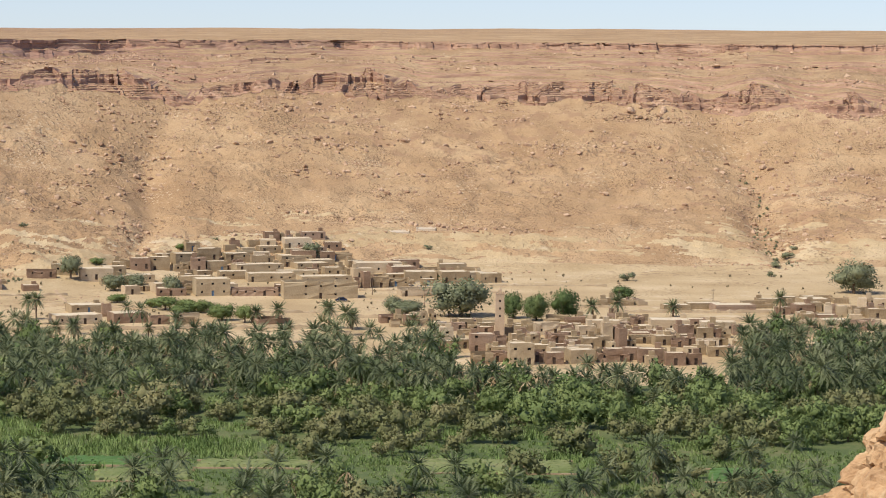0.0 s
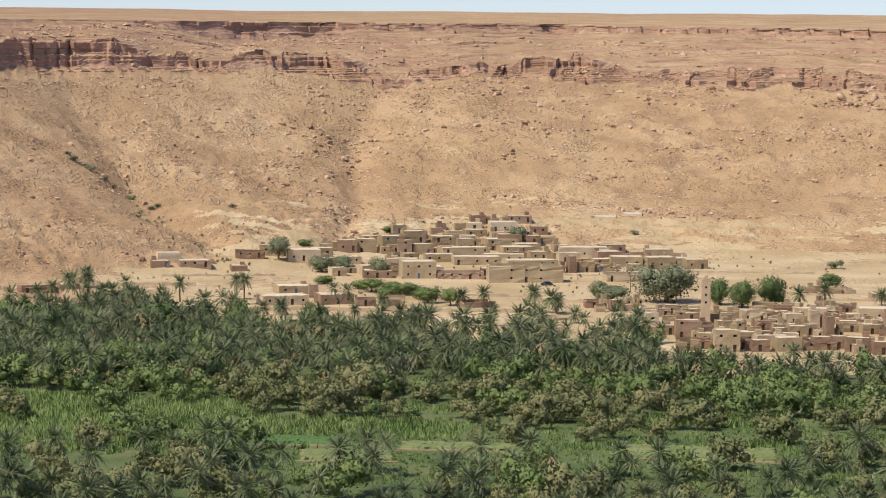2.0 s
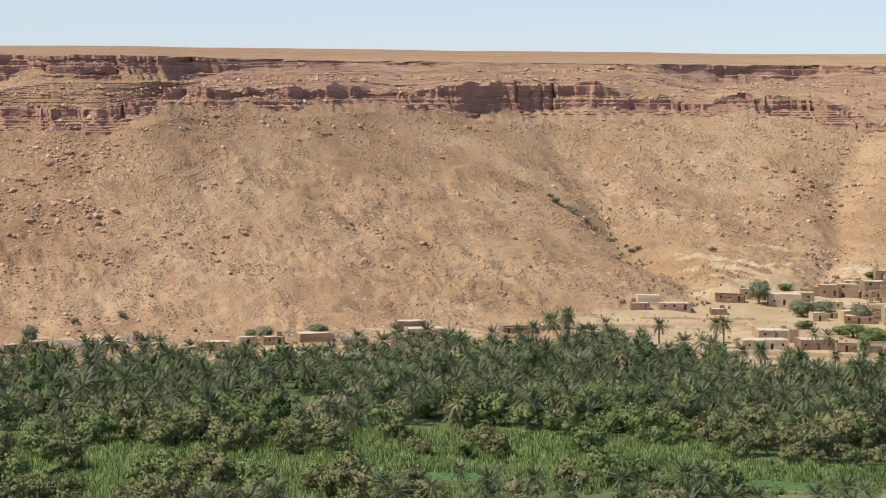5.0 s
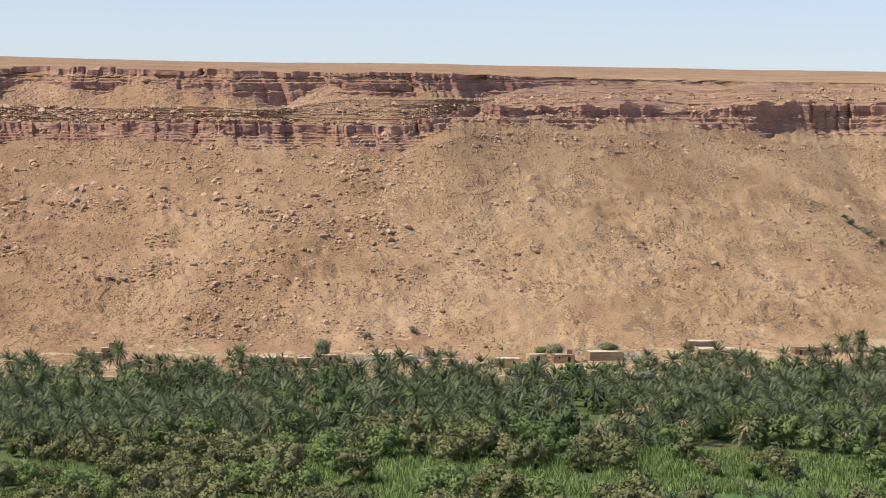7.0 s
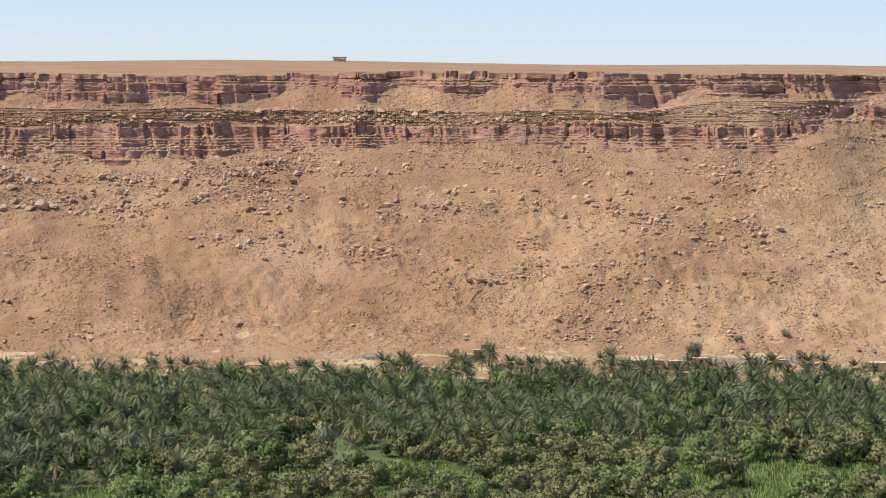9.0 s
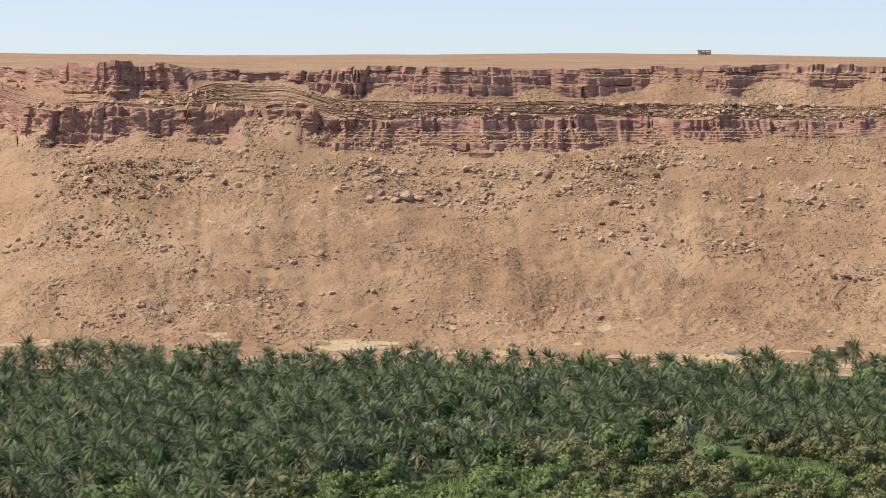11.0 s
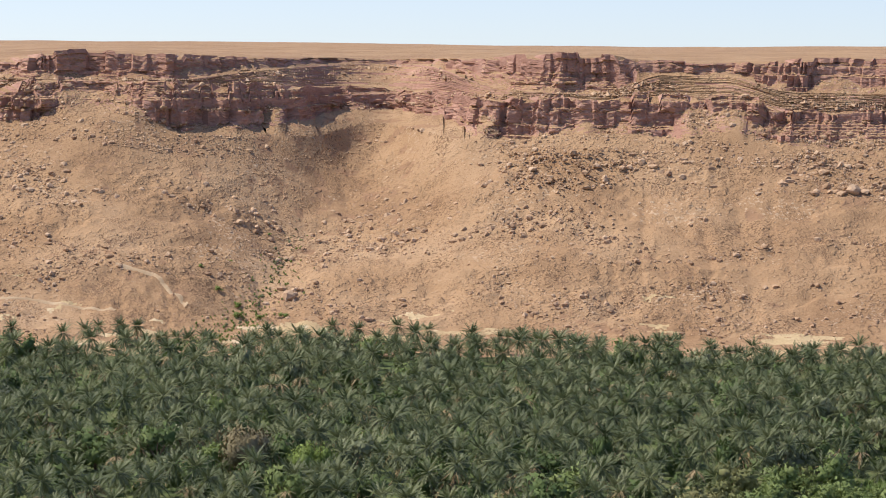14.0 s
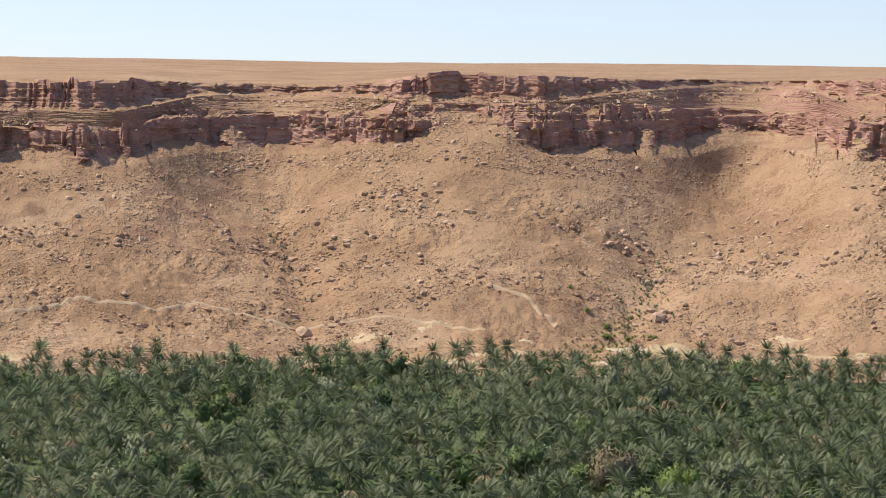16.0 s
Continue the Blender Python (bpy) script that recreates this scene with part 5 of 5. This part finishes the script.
# small scrub along the washes
scrub = []
for a0, a1, w, d in WASHES[:2] + WASHES[3:5]:
    for _ in range(70):
        u = rng.uniform(0.05, 0.95)
        a = a0 + (a1 - a0) * u + 0.18 * math.sin(u * 8 + a0) + rng.normal(0, 0.12)
        r = float(blend(np.array(a), SLOPE_AZ, FOOT)) + 190 * u
        x, y = -math.sin(radians(a)) * r, math.cos(radians(a)) * r
        scrub.append((rng.integers(6), x, y, on_ground(x, y), rng.uniform(0, 6.28), rng.uniform(0.12, 0.4)))
grassy = []
for _ in range(420):
    u = min(0.95, abs(rng.normal(0.12, 0.28)))
    a = 52.4 - 3.8 * u + 0.18 * math.sin(u * 8 + 52.4) + rng.normal(0, 0.42 - 0.3 * u)
    r = float(blend(np.array(a), SLOPE_AZ, FOOT)) - 6 + 190 * u
    x, y = -math.sin(radians(a)) * r, math.cos(radians(a)) * r
    grassy.append((rng.integers(6), x, y, on_ground(x, y), rng.uniform(0, 6.28), rng.uniform(0.10, 0.27)))
joined("wash_weeds", under_shapes, grassy, FRESH, "yellow-green weeds in the bed of the dry wash", "weeds")
joined("wash_scrub", under_shapes, scrub, OLIVE, "sparse grey-green scrub along the dry washes", "scrub")


def plot(x, y, w, d, turn, kind):
    """A level field: low uneven crop inside an earth bank."""
    ob = tagged(new("field"), ("bright green irrigated crop field edged by earth" if kind == 0 else "yellow-green stubble field between the trees"), "field", "fields by the river")
    ob.matrix_basis = pose(x, y, 0.25, 0, 0, turn)
    bm = bmesh.new()
    n, m = max(4, int(w / 0.7)), max(4, int(d / 0.7))
    vs = [[bm.verts.new((-w / 2 + w * i / n + rng.normal(0, 0.35), -d / 2 + d * j / m + rng.normal(0, 0.3), 0.25 * rng.random() + (0.3 if 0 < i < n and 0 < j < m else -0.6))) for i in range(n + 1)] for j in range(m + 1)]
    for j in range(m):
        for i in range(n):
            bm.faces.new((vs[j][i], vs[j][i + 1], vs[j + 1][i + 1], vs[j + 1][i]))
    part("crop", bm, (CROP, STUBBLE)[kind], ob)
    bm = bmesh.new()
    for a, b, c, e in ((-w / 2 - 0.6, w / 2 + 0.6, -d / 2 - 0.6, -d / 2), (-w / 2 - 0.6, w / 2 + 0.6, d / 2, d / 2 + 0.6)):
        box(bm, a, b, c, e, -0.7, 0.05)
    worn(bm, rng, 0.12)
    part("bank", bm, MUD, ob)


for f in FIELDS:
    plot(*f)


# dry scrub and low field walls on the open ground by the villages
dry = [p for p in scatter(900, -11, 13, 830, 1015, 5.0) if clear(p[2], p[3], 1.0) and p[1] > palm_back(p[0]) + 20 and vnoise(np.array(p[2] / 30), np.array(p[3] / 12), 33) > 0.02]
joined("dry_scrub", under_shapes, [(rng.integers(6), x, y, on_ground(x, y), rng.uniform(0, 6.28), rng.uniform(0.12, 0.35)) for a, r, x, y in dry],
       DRY_SCRUB, "low dry brownish scrub on the dusty ground", "scrub")


def field_wall(x, y, length, height, turn):
    """A low, broken wall of earth and stones that follows the ground."""
    ob = tagged(new("field_wall"), "low crumbling earth wall across the dusty open ground", "wall", "low field walls")
    bm = bmesh.new()
    n = max(4, int(length / 1.5))
    c, s = math.cos(radians(turn)), math.sin(radians(turn))
    rings = []
    for k in range(n + 1):
        u = (k / n - 0.5) * length
        px, py = x + c * u + rng.normal(0, 0.12), y + s * u + rng.normal(0, 0.12)
        g = on_ground(px, py)
        h = height * rng.uniform(0.55, 1.1)
        rings.append([bm.verts.new((px - s * o, py + c * o, g + q)) for o, q in ((-0.45, -0.6), (-0.25, h), (0.25, h), (0.45, -0.6))])
    for a, b in zip(rings, rings[1:]):
        for q in range(3):
            bm.faces.new((a[q], b[q], b[q + 1], a[q + 1]))
    bm.faces.new(rings[0])
    bm.faces.new(rings[-1][::-1])
    part("wall", bm, MUD_PALE, ob)


FIELD_WALLS = [(-100, 806, 60, 1.3, 3), (-60, 812, 40, 1.4, 2), (-140, 800, 40, 1.2, 12), (-120, 872, 30, 1.0, -12), (-60, 858, 50, 1.0, 4), (-25, 845, 30, 1.3, -3), (85, 868, 60, 1.2, 2),
               (100, 842, 36, 1.3, -5), (40, 882, 40, 1.0, 3), (-150, 905, 40, 0.9, 14), (-5, 930, 50, 0.8, -6), (30, 955, 60, 0.7, 4), (-170, 870, 36, 1.1, 10), (120, 800, 40, 1.3, -3)]
for w in FIELD_WALLS:
    field_wall(*w)


def dirt_track(points, width):
    """A pale wheel track worn into the ground, laid over it."""
    ob = tagged(new("dirt_track"), "pale dirt track worn into the stony ground", "track", kind="structure")
    P = np.array(points, float)
    seg = np.concatenate([[0], np.cumsum(np.hypot(*np.diff(P, axis=0).T))])
    s = np.arange(0, seg[-1], 0.8)
    mid = np.stack([np.interp(s, seg, P[:, 0]), np.interp(s, seg, P[:, 1])], 1)
    mid[:, 0] += 1.2 * fbm(s / 14, s * 0, 3, 5)
    mid[:, 1] += 1.2 * fbm(s / 14, s * 0 + 4, 3, 6)
    t = np.gradient(mid, axis=0)
    t /= np.linalg.norm(t, axis=1)[:, None]
    side = np.stack([-t[:, 1], t[:, 0]], 1)
    rows = []
    for o in np.linspace(-0.5, 0.5, 5):
        q = mid + side * o * width * (0.85 + 0.5 * fbm(s / 5, s * 0 + o, 2, 9))[:, None]
        z = ground_z(q[:, 0], q[:, 1]) + np.where(abs(o) < 0.4, 0.16, -0.05)
        rows.append(np.column_stack([q, z]))
    co = np.stack(rows, 1)
    n = len(s)
    i = np.arange(n - 1)[:, None] * 5 + np.arange(4)[None, :]
    me = bpy.data.meshes.new("surface")
    fill_mesh(me, co.reshape(-1, 3), np.stack([i, i + 1, i + 6, i + 5], -1).reshape(-1, 4))
    me.materials.append(TRACK)
    new("surface", me).parent = ob


TRACKS = [
    [(-769.2, 364.1), (-764.2, 387.8), (-749.7, 411.0), (-749.2, 424.3), (-740.7, 431.1), (-721.2, 453.7), (-707.2, 475.2), (-681.4, 492.9)],
    [(-701.7, 507.5), (-690.7, 515.7), (-680.2, 514.7), (-672.6, 514.8)],
    [(-136.6, 925.0), (-122.5, 868.4), (-108.1, 845.1)],
    [(-30.0, 905.0), (-12.0, 892.0), (10.0, 884.0), (60.0, 886.0), (150.0, 895.0)],
]
for points in TRACKS:
    dirt_track(points, 1.7)
# ---- rocks ----
def rock_shape(seed, level, squash):
    """A broken boulder: an icosphere cut by random planes."""
    g = np.random.default_rng(seed)
    bm = bmesh.new()
    bmesh.ops.create_icosphere(bm, subdivisions=level, radius=1.0)
    p = np.array([v.co[:] for v in bm.verts])
    for _ in range(9):
        n = g.normal(size=3)
        n /= np.linalg.norm(n)
        over = np.clip(p @ n - g.uniform(0.45, 0.8), 0, None)
        p -= over[:, None] * n
    p *= np.array([g.uniform(0.8, 1.2), g.uniform(0.7, 1.1), squash])
    p += g.normal(0, 0.035, p.shape)
    q = np.array([[v.index for v in f.verts] for f in bm.faces])
    bm.free()
    return p, q


def shard(seed):
    """A small angular stone of eight faces."""
    g = np.random.default_rng(seed)
    p = np.array([(1, 0, 0), (-1, 0, 0), (0, 1, 0), (0, -1, 0), (0, 0, 0.75), (0, 0, -0.6)], float) * g.uniform(0.75, 1.3, (6, 1)) + g.normal(0, 0.22, (6, 3))
    q = np.array([(0, 2, 4), (2, 1, 4), (1, 3, 4), (3, 0, 4), (2, 0, 5), (1, 2, 5), (3, 1, 5), (0, 3, 5)])
    return p, q


mid_rocks = [rock_shape(300 + k, 1, 0.65) for k in range(10)]
shards = [shard(k) for k in range(14)]
rg = np.random.default_rng(5)
count = 260000
a = rg.uniform(-11, 66, count)
t = rg.uniform(0, 1, count) ** 0.85
start = blend(a, SLOPE_AZ, FOOT) - np.where(a > 13, 14, 130)
r = start + (section(a)[0] - 7 - start) * t
x, y = -np.sin(np.radians(a)) * r, np.cos(np.radians(a)) * r
arc = np.radians(a) * 950
thick = 0.9 * fbm(arc / 75, r / 15, 5, 901, 0.7) + 0.75 * fbm(arc / 22, r / 9, 4, 911, 0.65) + 0.25 * t ** 2 - 0.03
# boulder chutes down the washes, and the rubble under the cliffs
for q, w, low_t, more in ((-7.0, 0.7, 0.35, 0.75), (6.7, 0.6, 0.45, 0.6), (50.0, 1.4, 0.1, 0.45), (47.6, 1.5, 0.45, 0.45), (58.8, 0.8, 0.2, 0.4), (12.0, 0.9, 0.5, 0.3)):
    thick = thick + more * np.exp(-((a - q) / w) ** 2) * (t > low_t)
thick = thick + np.where(a > 20, 0.07, -0.03) + 0.35 * np.exp(-((1 - t) / 0.16) ** 2) - np.where((a < 13) & (t < 0.45), 0.28, 0) + np.where((a < 11) & (t > 0.72), 0.2, 0)
ok = rg.uniform(0, 0.6, count) < thick
a, r, x, y, t, thick = (q[ok][:32000] for q in (a, r, x, y, t, thick))
free = np.array([clear(p, q) for p, q in zip(x, y)])
a, r, x, y, t, thick = (q[free] for q in (a, r, x, y, t, thick))
# stones in drifts and broken ledges that follow the contours
seats = rg.choice(np.flatnonzero((thick > 0.12) | (rg.random(len(x)) < 0.25)), 1300)
many = np.clip(rg.pareto(1.2, 1300) * 14 + 6, 6, 90).astype(int)
pick = np.repeat(seats, many)
spread_a = np.repeat(rg.uniform(0.10, 0.55, 1300), many)
lean = np.repeat(rg.normal(0, 4, 1300), many)
da = rg.normal(0, 1, len(pick)) * spread_a * np.sqrt(np.repeat(many, many) / 40)
a2, r2 = a[pick] + da, r[pick] + rg.normal(0, 2.2, len(pick)) + lean * da
t2, thick2 = t[pick], thick[pick] * 0 + 0.3
a, r, t, thick = np.concatenate([a, a2]), np.concatenate([r, r2]), np.concatenate([t, t2]), np.concatenate([thick, thick2])
x, y = -np.sin(np.radians(a)) * r, np.cos(np.radians(a)) * r
free = np.array([clear(p, q) for p, q in zip(x, y)]) & (r < section(a)[0] - 5)
a, r, x, y, t, thick = (q[free] for q in (a, r, x, y, t, thick))
z = ground_z(x, y)
size = np.clip(0.24 + 0.19 * rg.pareto(2.0, len(x)), 0.24, 1.8) * (0.75 + 0.5 * t) * (0.75 + 0.4 * np.clip(thick, 0, 0.8))
for name, shapes, pick in (("scree", shards, size < 0.75), ("rubble", mid_rocks, size >= 0.75)):
    joined(name, shapes, [(int(rg.integers(len(shapes))), x[k], y[k], z[k] + 0.12 * size[k], rg.uniform(0, 6.28), size[k]) for k in np.flatnonzero(pick)],
           BOULDER, "scattered brown stones and scree on the slope" if name == "scree" else "broken brown rubble below the cliffs", "scree", True)

# grey slabs and shale that crop out at the foot of the slope
grey = []
for ca, cr, wa, wr, many in ((22.6, 818, 0.9, 6, 420), (21.7, 826, 0.35, 5, 200), (18.1, 842, 0.8, 7, 420), (17.2, 838, 0.5, 6, 220), (31.0, 815, 0.3, 3, 80), (0.5, 960, 1.2, 8, 200)):
    for _ in range(many):
        ga, gr = ca + rg.normal(0, wa * 0.5), cr + rg.normal(0, wr * 0.6)
        gx, gy, s = -math.sin(radians(ga)) * gr, math.cos(radians(ga)) * gr, float(np.clip(0.3 + 0.2 * rg.pareto(2.2), 0.3, 1.3))
        grey.append((int(rg.integers(14)), gx, gy, on_ground(gx, gy) + 0.1 * s, rg.uniform(0, 6.28), s))
joined("grey_shale", shards, grey, SHALE, "grey weathered shale broken over the foot of the slope", "rubble", True)

# blocks fallen on the ledges between the cliffs
ledge = LEDGES[0].reshape(-1, 3)
ledge = ledge[rg.choice(len(ledge), 60000, replace=False)]
heap = 0.8 * fbm(np.arctan2(-ledge[:, 0], ledge[:, 1]) * 950 / 45, ledge[:, 2] / 1.6, 4, 955, 0.65) + 0.10
ledge = ledge[rg.uniform(0, 0.5, len(ledge)) < heap][:14000]
wide = np.clip(0.26 + 0.2 * rg.pareto(2.2, len(ledge)), 0.26, 1.5) * np.where(ledge[:, 0] > -330, 1.25, 1.0)
joined("ledge_rubble", shards, [(int(rg.integers(14)), p[0], p[1], p[2] + 0.02 * s, rg.uniform(0, 6.28), s) for p, s in zip(ledge, wide)],
       BOULDER, "broken stones heaped on the ledges between the cliffs", "rubble", True)

beds = BROKEN[0]
beds = beds[rg.choice(len(beds), min(len(beds), 40000), replace=False)]
heap = 0.9 * fbm(np.arctan2(-beds[:, 0], beds[:, 1]) * 950 / 30, beds[:, 2] / 3.0, 4, 975, 0.65) + 0.17
beds = beds[rg.uniform(0, 0.5, len(beds)) < heap][:12000]
wide = np.clip(0.3 + 0.28 * rg.pareto(2.3, len(beds)), 0.3, 1.7)
joined("broken_beds", shards + mid_rocks, [(int(rg.integers(14)) if s < 0.75 else 14 + int(rg.integers(10)), p[0], p[1], p[2] - 0.08 * s, rg.uniform(0, 6.28), s) for p, s in zip(beds, wide)],
       BOULDER, "countless broken brown stones banked under the weathered cliffs", "rubble", True)

big_rocks = []
for k in range(6):
    me = mesh_of("boulder", rock_shape(400 + k, 2, 0.75), BOULDER)
    me.shade_flat()
    big_rocks.append(me)
order = np.argsort(-thick)[:7000]
for k in rg.choice(order, 240, replace=False):
    s = float(np.clip(0.8 + 0.45 * rg.pareto(2.3), 0.8, 2.8))
    ob = new("boulder", big_rocks[rg.integers(6)])
    tagged(ob, "large angular brown boulder lying on the slope" if s > 1.6 else "angular brown boulder lying on the stony slope", "boulder", "boulders below the cliffs")
    px, py = float(x[k]), float(y[k])
    ob.matrix_basis = Matrix.LocRotScale((px, py, on_ground(px, py) + 0.25 * s), Euler((rg.uniform(-0.3, 0.3), rg.uniform(-0.3, 0.3), rg.uniform(0, 6.28))), (s, s, s))

stone_hut(-1156.0, 1872.0, 92.3, 31.7)


# ---- the outcrop beside the viewpoint ----
def outcrop(x, y, z, wide, tall):
    """A craggy cone of bedded rock, finest on the flank that faces the viewpoint."""
    u = np.concatenate([np.linspace(1.9, 4.9, 300, endpoint=False), np.linspace(4.9, 1.9 + 2 * math.pi, 40, endpoint=False)])
    n, m = len(u), 130
    v = np.linspace(0, 1, m) ** 1.35
    u, v = np.meshgrid(u, v)
    cx, cy = np.cos(u) * 3, np.sin(u) * 3
    hz = tall * (1 - v)
    body = wide * v * (1 + 0.22 * fbm(cx * 0.8 + 9, cy * 0.8 + v * 3, 3, 3))
    px, py = np.cos(u) * body, np.sin(u) * body
    beds = hz / 0.26 + 0.9 * fbm(px * 0.9 + 5, py * 0.9 + hz * 0.3, 3, 7)
    layer = np.floor(beds)
    step = beds - layer
    cell = (px * 0.8 - py * 0.6) * 2.3 * (0.6 + hash1(layer, 9)) + 0.7 * fbm(px * 3, hz * 3, 2, 15) + layer * 1.7
    k = np.floor(cell)
    joint = np.clip(1 - np.minimum(cell - k, k + 1 - cell) / 0.12, 0, 1)
    grow = np.clip(v * 14, 0, 1)
    body = body + grow * (0.30 * (hash2(k, layer, 5) - 0.45) - 0.09 * joint - 0.10 * np.clip(1 - step / 0.2, 0, 1))
    body = body + grow * (0.16 * fbm(px * 3.0 + hz, py * 3.0 + hz * 2.2, 5, 13, 0.62))
    hz = hz + 0.12 * grow * fbm(px * 4, py * 4, 4, 23, 0.6)
    co = np.stack([x + np.cos(u) * body, y + np.sin(u) * body, z + hz], -1).reshape(-1, 3)
    i = np.arange(m - 1)[:, None] * n + np.arange(n)[None, :]
    j = np.arange(m - 1)[:, None] * n + (np.arange(n)[None, :] + 1) % n
    me = bpy.data.meshes.new("rock_outcrop")
    fill_mesh(me, co, np.stack([i, i + n, j + n, j], -1).reshape(-1, 4))
    me.shade_flat()
    me.materials.append(OUTCROP)
    return tagged(new("rock_outcrop", me), "layered orange rock outcrop on the hillside beside the viewpoint", "rock")


outcrop(4.93, 24.6, 83.2, 5.0, 6.98)

stone = new("boulder", mesh_of("boulder", rock_shape(77, 3, 1.0), OUTCROP))
stone.data.shade_flat()
tagged(stone, "upright pinkish stone standing on the near outcrop", "boulder")
stone.matrix_basis = Matrix.LocRotScale((4.40, 24.5, 89.45), Euler((0, 0.1, 0.4)), (0.20, 0.20, 0.48))
